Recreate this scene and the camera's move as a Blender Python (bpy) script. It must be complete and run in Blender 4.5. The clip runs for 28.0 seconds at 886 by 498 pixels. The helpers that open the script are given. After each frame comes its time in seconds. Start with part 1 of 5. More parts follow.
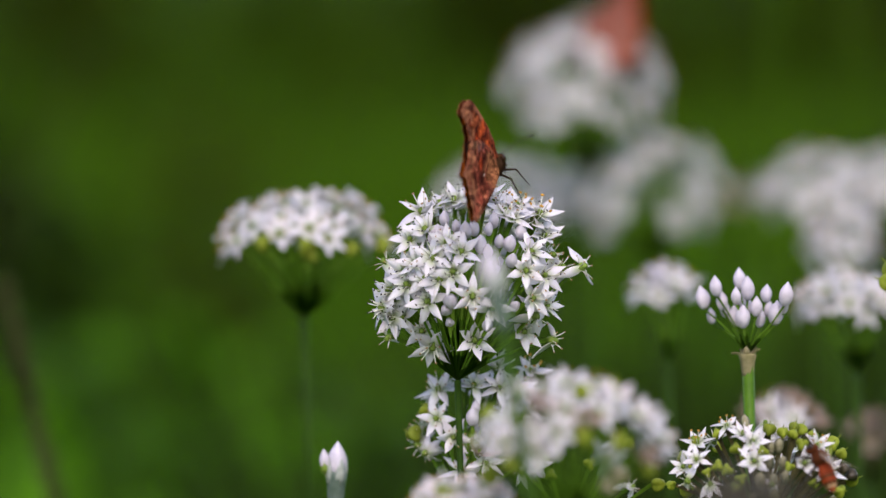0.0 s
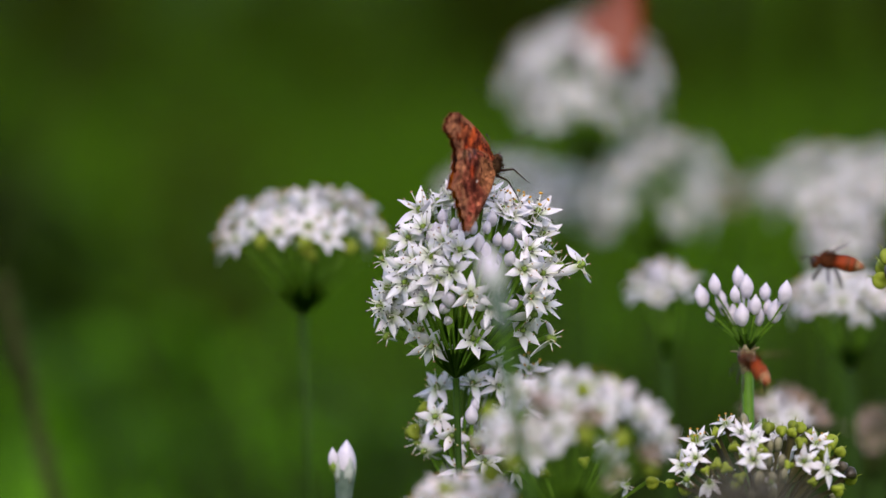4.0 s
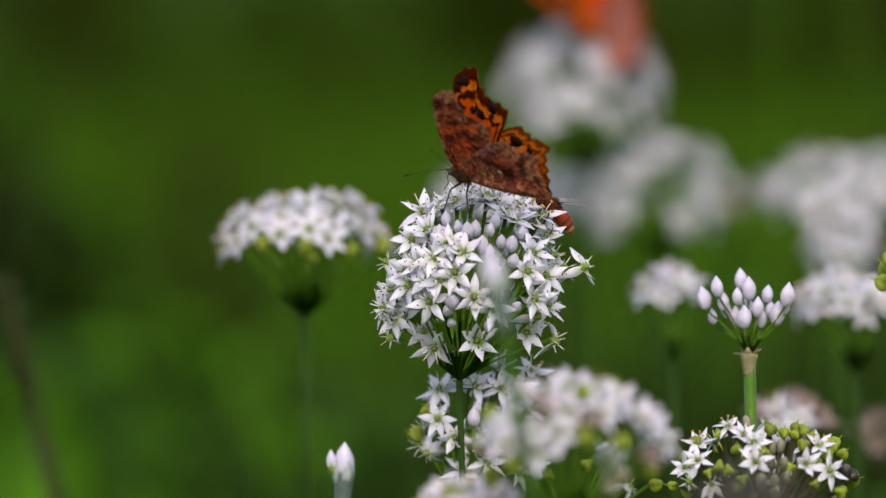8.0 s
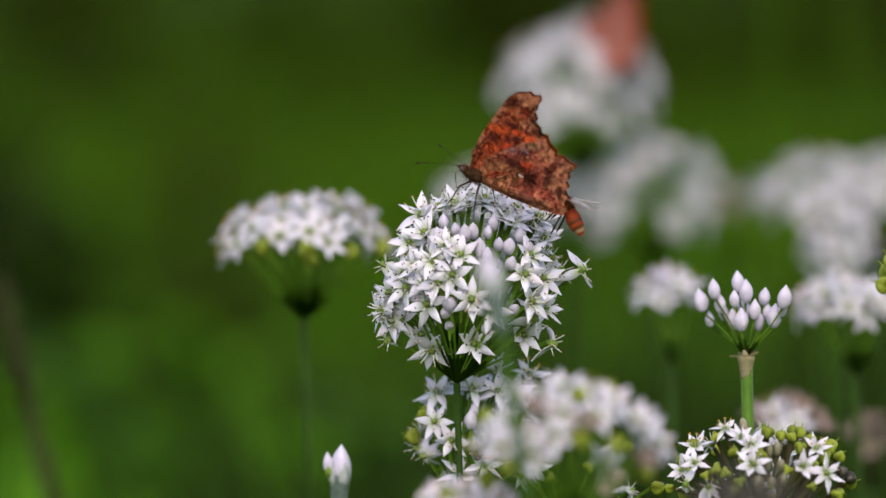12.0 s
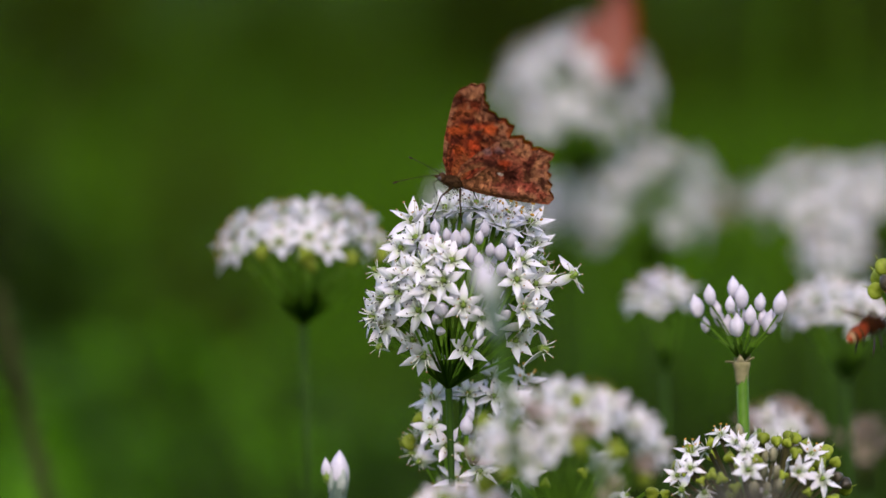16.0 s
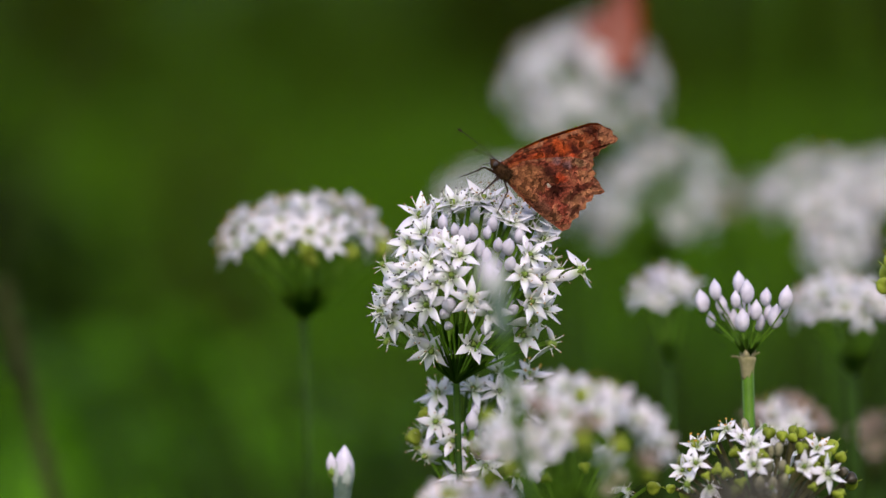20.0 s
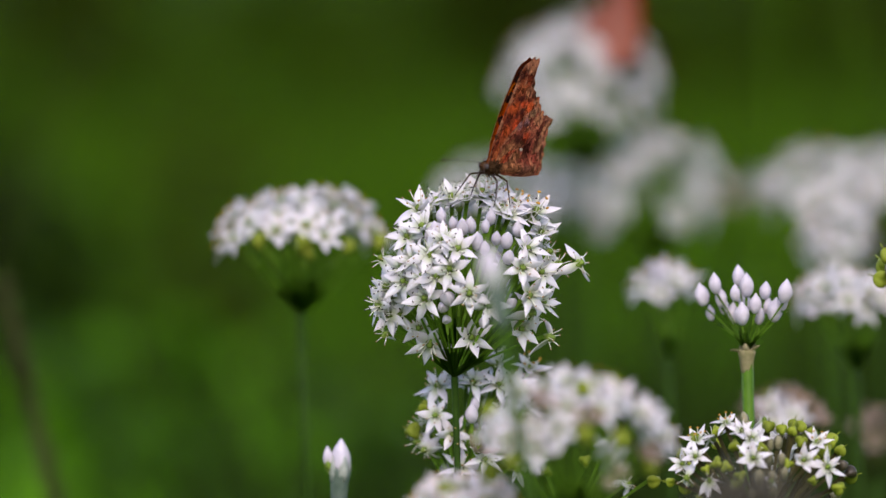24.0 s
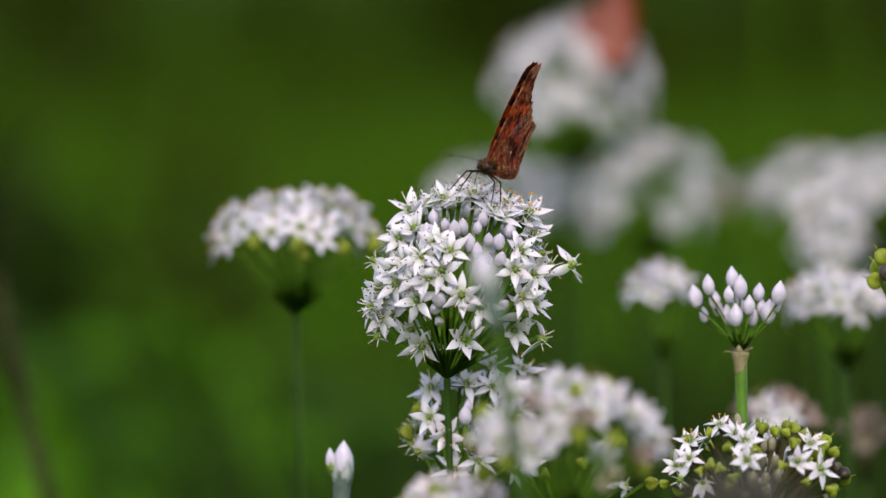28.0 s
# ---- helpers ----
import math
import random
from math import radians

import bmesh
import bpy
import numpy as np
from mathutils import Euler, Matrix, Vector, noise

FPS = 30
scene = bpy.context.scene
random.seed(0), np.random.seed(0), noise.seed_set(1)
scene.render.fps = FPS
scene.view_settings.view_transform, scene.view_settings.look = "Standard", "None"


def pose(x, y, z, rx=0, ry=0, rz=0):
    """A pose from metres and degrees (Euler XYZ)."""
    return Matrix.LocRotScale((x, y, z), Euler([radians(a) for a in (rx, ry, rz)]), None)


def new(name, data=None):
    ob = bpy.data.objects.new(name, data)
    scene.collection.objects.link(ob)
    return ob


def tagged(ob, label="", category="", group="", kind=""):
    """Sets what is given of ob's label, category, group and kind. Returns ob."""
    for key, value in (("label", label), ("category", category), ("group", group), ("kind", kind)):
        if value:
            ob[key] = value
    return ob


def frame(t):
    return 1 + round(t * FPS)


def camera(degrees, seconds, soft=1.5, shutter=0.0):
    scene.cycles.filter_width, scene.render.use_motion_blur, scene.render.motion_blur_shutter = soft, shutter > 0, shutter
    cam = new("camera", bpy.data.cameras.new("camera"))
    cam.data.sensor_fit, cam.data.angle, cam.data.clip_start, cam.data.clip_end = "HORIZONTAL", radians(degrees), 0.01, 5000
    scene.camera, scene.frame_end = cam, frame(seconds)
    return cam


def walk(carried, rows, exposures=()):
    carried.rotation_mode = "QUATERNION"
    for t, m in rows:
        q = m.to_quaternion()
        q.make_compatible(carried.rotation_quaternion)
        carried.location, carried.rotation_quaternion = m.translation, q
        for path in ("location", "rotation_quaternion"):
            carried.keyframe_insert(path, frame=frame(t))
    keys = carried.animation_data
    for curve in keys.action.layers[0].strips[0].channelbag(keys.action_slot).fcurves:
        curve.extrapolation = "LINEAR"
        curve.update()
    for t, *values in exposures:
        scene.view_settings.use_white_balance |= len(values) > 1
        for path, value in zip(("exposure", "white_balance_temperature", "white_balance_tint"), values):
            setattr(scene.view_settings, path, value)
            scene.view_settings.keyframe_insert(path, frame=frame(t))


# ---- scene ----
cam = camera(10, 28.0, 1.4, 0.5)
cam.data.dof.use_dof = True
cam.data.dof.focus_distance = 1.0680
cam.data.dof.aperture_fstop = 7.2
# A hand-held tele lens: it stays in one place and trembles. Seconds, tilt, turn.
EYE = (0.0000, -1.0703, 0.6436)
walk(cam, [(t, pose(*EYE, tilt, 0, turn)) for t, tilt, turn in (
    (0, 85.000, 0.000), (0.5, 85.000, 0.020), (1, 84.980, 0.020), (1.5, 84.980, 0.049), (2, 84.990, 0.020), (2.5, 84.976, 0.005),
    (3, 84.980, 0.010), (3.5, 84.980, -0.014), (5.5, 84.985, 0.015), (6, 84.995, 0.035), (6.5, 84.985, 0.074), (7, 85.010, 0.054),
    (7.5, 85.005, 0.049), (8, 85.005, 0.015), (8.5, 85.015, -0.010), (9, 85.005, 0.020), (9.5, 85.015, 0.015), (10, 85.049, -0.014),
    (10.5, 85.039, 0.035), (11, 85.010, -0.044), (11.5, 85.020, -0.034), (12, 85.035, -0.019), (12.5, 85.005, 0.000), (14.5, 85.059, 0.005),
    (15, 85.054, 0.025), (15.5, 85.049, -0.054), (16, 85.098, -0.068), (16.5, 85.088, -0.039), (17, 85.069, -0.010), (17.5, 85.059, 0.034),
    (18, 85.039, 0.054), (18.5, 85.035, 0.074), (19, 85.039, 0.069), (19.5, 85.044, 0.015), (20, 85.039, -0.005), (20.5, 85.059, -0.034),
    (21, 85.044, 0.034), (21.5, 85.049, 0.069), (23.5, 84.976, -0.005), (24, 84.966, -0.010), (24.5, 84.956, 0.005), (25, 84.966, 0.005),
    (25.5, 84.966, -0.005), (26, 84.985, 0.010), (26.5, 84.985, -0.053), (27, 84.985, -0.073), (27.5, 84.971, -0.088), (28, 84.985, -0.083),
)], [(0, 1.02, 7000, 23), (28, 1.02, 7000, 23)])

# ---- light: a bright overcast afternoon ----
world = bpy.data.worlds.new("sky")
scene.world = world
world.use_nodes = True
_sky = world.node_tree.nodes.new("ShaderNodeTexSky")
_sky.sky_type, _sky.sun_disc = "NISHITA", False
_sky.sun_elevation, _sky.sun_rotation = radians(46), radians(187)
_back = world.node_tree.nodes["Background"]
_back.inputs[1].default_value = 0.15
world.node_tree.links.new(_sky.outputs[0], _back.inputs[0])
sun = new("sun", bpy.data.lights.new("sun", "SUN"))
sun.data.energy, sun.data.angle, sun.data.color = 1.3, radians(40), (1.0, 0.95, 0.88)
sun.rotation_euler = Vector((-0.12, 0.95, -1)).to_track_quat("-Z", "Y").to_euler()


# ---- materials ----
def nodes_of(name):
    m = bpy.data.materials.new(name)
    m.use_nodes = True
    nt = m.node_tree
    return m, nt, nt.nodes["Principled BSDF"]


def add(nt, kind, **values):
    n = nt.nodes.new(kind)
    for key, value in values.items():
        if key in n.inputs:
            n.inputs[key].default_value = value
    return n


def ramp(nt, source, stops):
    r = nt.nodes.new("ShaderNodeValToRGB")
    while len(r.color_ramp.elements) < len(stops):
        r.color_ramp.elements.new(0.5)
    for e, (p, c) in zip(r.color_ramp.elements, stops):
        e.position, e.color = p, (*c, 1)
    nt.links.new(source, r.inputs[0])
    return r.outputs[0]


def mixed(nt, factor, a, b):
    n = nt.nodes.new("ShaderNodeMix")
    n.data_type = "RGBA"
    for socket, value in ((n.inputs[0], factor), (n.inputs[6], a), (n.inputs[7], b)):
        if isinstance(value, (int, float)):
            socket.default_value = value
        elif isinstance(value, tuple):
            socket.default_value = (*value, 1)
        else:
            nt.links.new(value, socket)
    return n.outputs[2]


def grain(nt, scale, detail=4.0, rough=0.6, dist=0.0):
    co = nt.nodes.new("ShaderNodeTexCoord")
    n = nt.nodes.new("ShaderNodeTexNoise")
    n.inputs["Scale"].default_value, n.inputs["Detail"].default_value = scale, detail
    n.inputs["Roughness"].default_value, n.inputs["Distortion"].default_value = rough, dist
    nt.links.new(co.outputs["Object"], n.inputs["Vector"])
    return n.outputs["Fac"]


def bump(nt, bsdf, height, strength, distance):
    b = nt.nodes.new("ShaderNodeBump")
    b.inputs["Strength"].default_value, b.inputs["Distance"].default_value = strength, distance
    nt.links.new(height, b.inputs["Height"])
    nt.links.new(b.outputs[0], bsdf.inputs["Normal"])


def tissue(name, dark, light, scale=400, rough=0.55, thin=0.0, vary=0.25, relief=0.0001, gloss=0.35):
    """Plant tissue: two tones of grain, a shift from piece to piece, light let through."""
    m, nt, b = nodes_of(name)
    fine = grain(nt, scale)
    coarse = grain(nt, scale * 0.15, 2)
    c = ramp(nt, fine, [(0.3, dark), (0.7, light)])
    c = mixed(nt, ramp(nt, coarse, [(0.35, (0, 0, 0)), (0.7, (0.6, 0.6, 0.6))]), c, tuple(0.75 * v for v in dark))
    info = nt.nodes.new("ShaderNodeObjectInfo")
    hsv = nt.nodes.new("ShaderNodeHueSaturation")
    span = nt.nodes.new("ShaderNodeMapRange")
    span.inputs[3].default_value, span.inputs[4].default_value = 1 - vary, 1 + vary * 0.6
    nt.links.new(info.outputs["Random"], span.inputs[0])
    nt.links.new(span.outputs[0], hsv.inputs["Value"])
    nt.links.new(c, hsv.inputs["Color"])
    nt.links.new(hsv.outputs[0], b.inputs["Base Color"])
    b.inputs["Roughness"].default_value = rough
    b.inputs["Specular IOR Level"].default_value = gloss
    bump(nt, b, fine, 0.35, relief)
    if thin:
        tr = nt.nodes.new("ShaderNodeBsdfTranslucent")
        nt.links.new(hsv.outputs[0], tr.inputs[0])
        mx = nt.nodes.new("ShaderNodeMixShader")
        mx.inputs[0].default_value = thin
        nt.links.new(b.outputs[0], mx.inputs[1])
        nt.links.new(tr.outputs[0], mx.inputs[2])
        nt.links.new(mx.outputs[0], nt.nodes["Material Output"].inputs[0])
    return m


def petal_material(name, tip, base):
    """White petal: fine lengthwise ribs, greenish towards the heart."""
    m, nt, b = nodes_of(name)
    co = nt.nodes.new("ShaderNodeTexCoord")
    sep = nt.nodes.new("ShaderNodeVectorMath")
    sep.operation = "LENGTH"
    nt.links.new(co.outputs["Object"], sep.inputs[0])
    along = nt.nodes.new("ShaderNodeMapRange")
    along.inputs[1].default_value, along.inputs[2].default_value = 0.0003, 0.0022
    nt.links.new(sep.outputs["Value"], along.inputs[0])
    c = mixed(nt, along.outputs[0], base, tip)
    spots = grain(nt, 900)
    c = mixed(nt, ramp(nt, spots, [(0.45, (0, 0, 0)), (0.8, (0.35, 0.35, 0.35))]), c, tuple(0.82 * v for v in tip))
    info = nt.nodes.new("ShaderNodeObjectInfo")
    c = mixed(nt, ramp(nt, info.outputs["Random"], [(0.6, (0, 0, 0)), (1.0, (0.5, 0.5, 0.5))]), c, (tip[0] * 0.93, tip[1] * 0.86, tip[2] * 0.88))
    nt.links.new(c, b.inputs["Base Color"])
    b.inputs["Roughness"].default_value = 0.5
    b.inputs["Specular IOR Level"].default_value = 0.3
    w = nt.nodes.new("ShaderNodeTexWave")
    w.bands_direction = "Y"
    w.inputs["Scale"].default_value = 900
    nt.links.new(co.outputs["Object"], w.inputs[0])
    bump(nt, b, w.outputs["Fac"], 0.25, 0.00006)
    tr = nt.nodes.new("ShaderNodeBsdfTranslucent")
    nt.links.new(c, tr.inputs[0])
    mx = nt.nodes.new("ShaderNodeMixShader")
    mx.inputs[0].default_value = 0.4
    nt.links.new(b.outputs[0], mx.inputs[1])
    nt.links.new(tr.outputs[0], mx.inputs[2])
    nt.links.new(mx.outputs[0], nt.nodes["Material Output"].inputs[0])
    return m


PETAL = petal_material("petal_white", (0.84, 0.83, 0.85), (0.5, 0.6, 0.32))
PETAL_OLD = petal_material("petal_faded", (0.42, 0.32, 0.28), (0.3, 0.27, 0.13))
BUD = tissue("bud_white", (0.54, 0.5, 0.56), (0.72, 0.68, 0.73), 700, 0.45, 0.2, 0.08)
BUD_OLD = tissue("bud_faded", (0.18, 0.18, 0.08), (0.38, 0.34, 0.23), 500, 0.6, 0.2, 0.12)
OVARY = tissue("ovary_green", (0.1, 0.17, 0.02), (0.2, 0.28, 0.05), 900, 0.5, gloss=0.2)
PEDICEL = tissue("pedicel_green", (0.12, 0.27, 0.015), (0.21, 0.41, 0.035), 500, 0.55, 0.5, gloss=0.15)
PEDICEL_OLD = tissue("pedicel_withered", (0.05, 0.05, 0.014), (0.1, 0.09, 0.03), 500, 0.6, 0.2, gloss=0.1)
# dull stem green, darkened further for the shade below the heads
STEM_DULL_SHADE = tissue("stem_dull_shade", (0.014, 0.04, 0.003), (0.03, 0.075, 0.006), 250, 0.6, gloss=0.06)
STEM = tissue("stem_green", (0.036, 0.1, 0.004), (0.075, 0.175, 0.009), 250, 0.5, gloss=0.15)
CAPSULE = tissue("capsule_green", (0.14, 0.19, 0.014), (0.25, 0.3, 0.03), 600, 0.5, 0.0, 0.25, gloss=0.15)
CAPSULE_RIPE = tissue("capsule_dark", (0.024, 0.022, 0.014), (0.07, 0.055, 0.03), 600, 0.4)
SPATHE = tissue("spathe_papery", (0.2, 0.19, 0.08), (0.4, 0.34, 0.2), 700, 0.7, 0.25, gloss=0.1)
SPATHE_PALE = tissue("spathe_pale", (0.17, 0.22, 0.17), (0.47, 0.48, 0.44), 350, 0.5, 0.15)
GLAUCOUS = tissue("spathe_green", (0.075, 0.12, 0.085), (0.15, 0.2, 0.16), 500, 0.5, 0.15, gloss=0.15)
FILAMENT = tissue("filament_white", (0.7, 0.7, 0.6), (0.8, 0.8, 0.7), 900, 0.5)
ANTHER_DARK = tissue("anther_dark", (0.03, 0.025, 0.03), (0.08, 0.06, 0.05), 1500, 0.7)
ANTHER_TAN = tissue("anther_tan", (0.3, 0.17, 0.06), (0.5, 0.33, 0.16), 1500, 0.7)
ANTHER_YELLOW = tissue("anther_yellow", (0.45, 0.22, 0.02), (0.65, 0.38, 0.05), 1500, 0.7)
GRASS = tissue("grass_green", (0.056, 0.16, 0.003), (0.13, 0.305, 0.008), 30, 0.7, 0.35, gloss=0.06)
LEAF = tissue("leaf_green", (0.054, 0.195, 0.003), (0.118, 0.335, 0.008), 30, 0.6, 0.35, gloss=0.06)
# leaf green taken almost to black: shaded meadow gaps put into the colour
LEAF_DEEP_SHADE = tissue("leaf_deep_shade", (0.006, 0.016, 0.001), (0.018, 0.036, 0.002), 30, 0.7, 0.05, gloss=0.03)
# darker copy of the leaf green, holding the shade inside the thicket
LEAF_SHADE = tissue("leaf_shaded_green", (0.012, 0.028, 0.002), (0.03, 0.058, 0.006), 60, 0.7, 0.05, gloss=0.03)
# olive for the added shrubs that darken the far meadow, and one low weed
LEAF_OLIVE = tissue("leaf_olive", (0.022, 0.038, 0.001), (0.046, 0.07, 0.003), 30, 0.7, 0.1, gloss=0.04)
STRAW = tissue("grass_straw", (0.02, 0.022, 0.006), (0.05, 0.05, 0.014), 60, 0.7, 0.1, gloss=0.05)
EAR = tissue("grass_ear_brown", (0.036, 0.045, 0.012), (0.075, 0.085, 0.028), 60, 0.7, 0.1, gloss=0.05)
EARTH = tissue("earth", (0.026, 0.066, 0.003), (0.056, 0.122, 0.007), 6, 0.9, 0.0, 0.0, 0.01, gloss=0.03)


def scales(name, stops, band, vein, rough=0.65, cells=520, crackle=0.0, blotches=(), scallop=0.0):
    """Wing scales: tones by how far out a point lies, broken up into small blotches, with dark veins and fine cracks."""
    m, nt, b = nodes_of(name)
    out = nt.nodes.new("ShaderNodeAttribute")
    out.attribute_name = "outward"
    ray = nt.nodes.new("ShaderNodeAttribute")
    ray.attribute_name = "ray"
    co = nt.nodes.new("ShaderNodeTexCoord")
    wob = nt.nodes.new("ShaderNodeTexNoise")
    wob.inputs["Scale"].default_value = 900
    nt.links.new(co.outputs["Object"], wob.inputs["Vector"])
    push = nt.nodes.new("ShaderNodeVectorMath")
    push.operation = "MULTIPLY_ADD"
    push.inputs[1].default_value = (0.0016, 0.0, 0.0016)
    nt.links.new(wob.outputs["Color"], push.inputs[0])
    nt.links.new(co.outputs["Object"], push.inputs[2])
    blot = nt.nodes.new("ShaderNodeTexVoronoi")
    blot.inputs["Scale"].default_value = cells
    nt.links.new(push.outputs[0], blot.inputs["Vector"])
    tone = nt.nodes.new("ShaderNodeSeparateColor")
    nt.links.new(blot.outputs["Color"], tone.inputs[0])
    mul = nt.nodes.new("ShaderNodeMath")
    mul.operation = "MULTIPLY_ADD"
    mul.inputs[1].default_value, mul.inputs[2].default_value = band, -band / 2
    nt.links.new(tone.outputs[0], mul.inputs[0])
    plus = nt.nodes.new("ShaderNodeMath")
    nt.links.new(out.outputs["Fac"], plus.inputs[0])
    nt.links.new(mul.outputs[0], plus.inputs[1])
    wave = nt.nodes.new("ShaderNodeMath")
    wave.operation = "PINGPONG"
    wave.inputs[1].default_value = 0.5
    nt.links.new(ray.outputs["Fac"], wave.inputs[0])
    arch = nt.nodes.new("ShaderNodeMath")
    arch.operation = "MULTIPLY_ADD"
    arch.inputs[1].default_value = -2 * scallop
    nt.links.new(wave.outputs[0], arch.inputs[0])
    nt.links.new(plus.outputs[0], arch.inputs[2])
    c = ramp(nt, arch.outputs[0], stops)
    for back, up, w, h, colour in blotches:
        fit = nt.nodes.new("ShaderNodeVectorMath")
        fit.operation = "MULTIPLY_ADD"
        k = 0.000132
        fit.inputs[1].default_value = (1 / (k * w), 0, 1 / (k * h))
        fit.inputs[2].default_value = ((back * k - 0.0008) / (k * w), 0, (-up * k - 0.0008) / (k * h))
        nt.links.new(push.outputs[0], fit.inputs[0])
        reach = nt.nodes.new("ShaderNodeVectorMath")
        reach.operation = "LENGTH"
        nt.links.new(fit.outputs[0], reach.inputs[0])
        c = mixed(nt, ramp(nt, reach.outputs["Value"], [(0.45, (0.8,) * 3), (1.12, (0, 0, 0))]), c, colour)
    if blotches:
        mottle = nt.nodes.new("ShaderNodeTexVoronoi")
        mottle.inputs["Scale"].default_value = 1150
        nt.links.new(push.outputs[0], mottle.inputs["Vector"])
        shade = nt.nodes.new("ShaderNodeSeparateColor")
        nt.links.new(mottle.outputs["Color"], shade.inputs[0])
        span = nt.nodes.new("ShaderNodeMapRange")
        span.inputs[3].default_value, span.inputs[4].default_value = 0.3, 1.7
        nt.links.new(shade.outputs[0], span.inputs[0])
        tone2 = nt.nodes.new("ShaderNodeHueSaturation")
        nt.links.new(span.outputs[0], tone2.inputs["Value"])
        nt.links.new(c, tone2.inputs["Color"])
        c = tone2.outputs[0]
    fine = grain(nt, 2600, 2)
    c = mixed(nt, ramp(nt, fine, [(0.35, (0.5, 0.5, 0.5)), (0.6, (0, 0, 0))]), c, tuple(0.45 * v for v in stops[len(stops) // 2][1]))
    if crackle:
        crack = nt.nodes.new("ShaderNodeTexVoronoi")
        crack.feature = "DISTANCE_TO_EDGE"
        crack.inputs["Scale"].default_value = 1100
        nt.links.new(push.outputs[0], crack.inputs["Vector"])
        c = mixed(nt, ramp(nt, crack.outputs["Distance"], [(0.03, (crackle,) * 3), (0.12, (0, 0, 0))]), c, (0.03, 0.012, 0.006))
    line = ramp(nt, wave.outputs[0], [(0.0, (vein,) * 3), (0.07, (0, 0, 0))])
    c = mixed(nt, line, c, (0.03, 0.012, 0.006))
    rich = nt.nodes.new("ShaderNodeHueSaturation")
    hue, strong, value = (0.495, 0.98, 1.1) if blotches else (0.495, 1.12, 1.0) if scallop else (0.5, 0.95, 1.0)
    rich.inputs["Hue"].default_value, rich.inputs["Saturation"].default_value, rich.inputs["Value"].default_value = hue, strong, value
    nt.links.new(c, rich.inputs["Color"])
    nt.links.new(rich.outputs[0], b.inputs["Base Color"])
    b.inputs["Roughness"].default_value = rough
    b.inputs["Specular IOR Level"].default_value = 0.0
    bump(nt, b, fine, 0.4, 0.00008)
    return m


DARK_EDGE = (0.04, 0.009, 0.004)
WING_TOP = scales("forewing_upperside", [(0.0, (0.06, 0.025, 0.012)), (0.14, (0.12, 0.04, 0.012)), (0.3, (0.44, 0.066, 0.01)), (0.5, (0.5, 0.078, 0.011)), (0.68, (0.54, 0.1, 0.014)),
                                         (0.72, DARK_EDGE), (0.765, DARK_EDGE), (0.79, (0.58, 0.23, 0.08)), (0.83, (0.52, 0.12, 0.025)), (0.86, DARK_EDGE), (0.97, (0.07, 0.02, 0.01))], 0.07, 0.4, scallop=0.035)
HIND_TOP = scales("hindwing_upperside", [(0.0, (0.05, 0.022, 0.011)), (0.25, (0.08, 0.03, 0.012)), (0.38, (0.4, 0.06, 0.01)), (0.58, (0.5, 0.078, 0.011)), (0.60, DARK_EDGE), (0.67, DARK_EDGE),
                                         (0.69, (0.6, 0.26, 0.1)), (0.75, (0.52, 0.1, 0.018)), (0.78, DARK_EDGE), (0.83, DARK_EDGE), (0.86, (0.5, 0.17, 0.06)), (0.9, (0.2, 0.05, 0.012)), (0.94, DARK_EDGE)], 0.07, 0.45, scallop=0.045)
TAN, DUN, OLIVE, BUFF, PALE = (0.25, 0.1, 0.035), (0.22, 0.085, 0.045), (0.2, 0.11, 0.05), (0.42, 0.165, 0.065), (0.75, 0.66, 0.52)
DARK, GREY, RED, ROSE, ORANGE, RUST = (0.03, 0.008, 0.006), (0.18, 0.09, 0.085), (0.46, 0.058, 0.006), (0.26, 0.055, 0.026), (0.58, 0.095, 0.01), (0.32, 0.075, 0.016)
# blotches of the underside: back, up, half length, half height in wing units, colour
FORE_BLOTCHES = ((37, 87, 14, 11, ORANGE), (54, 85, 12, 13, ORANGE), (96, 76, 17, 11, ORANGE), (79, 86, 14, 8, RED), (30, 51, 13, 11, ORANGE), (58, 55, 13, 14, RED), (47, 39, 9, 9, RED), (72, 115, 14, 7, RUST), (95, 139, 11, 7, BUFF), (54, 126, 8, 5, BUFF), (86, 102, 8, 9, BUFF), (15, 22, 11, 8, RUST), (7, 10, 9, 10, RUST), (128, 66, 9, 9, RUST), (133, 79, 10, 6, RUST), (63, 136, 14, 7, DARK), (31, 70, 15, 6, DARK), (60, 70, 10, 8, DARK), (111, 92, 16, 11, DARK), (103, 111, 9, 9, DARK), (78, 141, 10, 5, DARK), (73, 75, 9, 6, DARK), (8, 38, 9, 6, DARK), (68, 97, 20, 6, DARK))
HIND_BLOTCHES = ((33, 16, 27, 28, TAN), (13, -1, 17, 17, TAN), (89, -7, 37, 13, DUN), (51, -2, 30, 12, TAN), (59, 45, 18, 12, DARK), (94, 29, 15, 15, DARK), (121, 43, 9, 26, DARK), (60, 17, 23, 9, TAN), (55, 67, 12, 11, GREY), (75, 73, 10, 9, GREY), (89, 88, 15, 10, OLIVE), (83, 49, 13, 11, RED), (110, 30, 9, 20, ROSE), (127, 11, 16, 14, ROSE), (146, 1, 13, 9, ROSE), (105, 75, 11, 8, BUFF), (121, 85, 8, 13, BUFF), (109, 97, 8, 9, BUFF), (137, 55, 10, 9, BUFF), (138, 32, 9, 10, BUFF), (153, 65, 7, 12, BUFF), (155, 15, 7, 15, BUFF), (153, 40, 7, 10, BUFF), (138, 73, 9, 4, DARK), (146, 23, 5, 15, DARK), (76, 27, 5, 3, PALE))
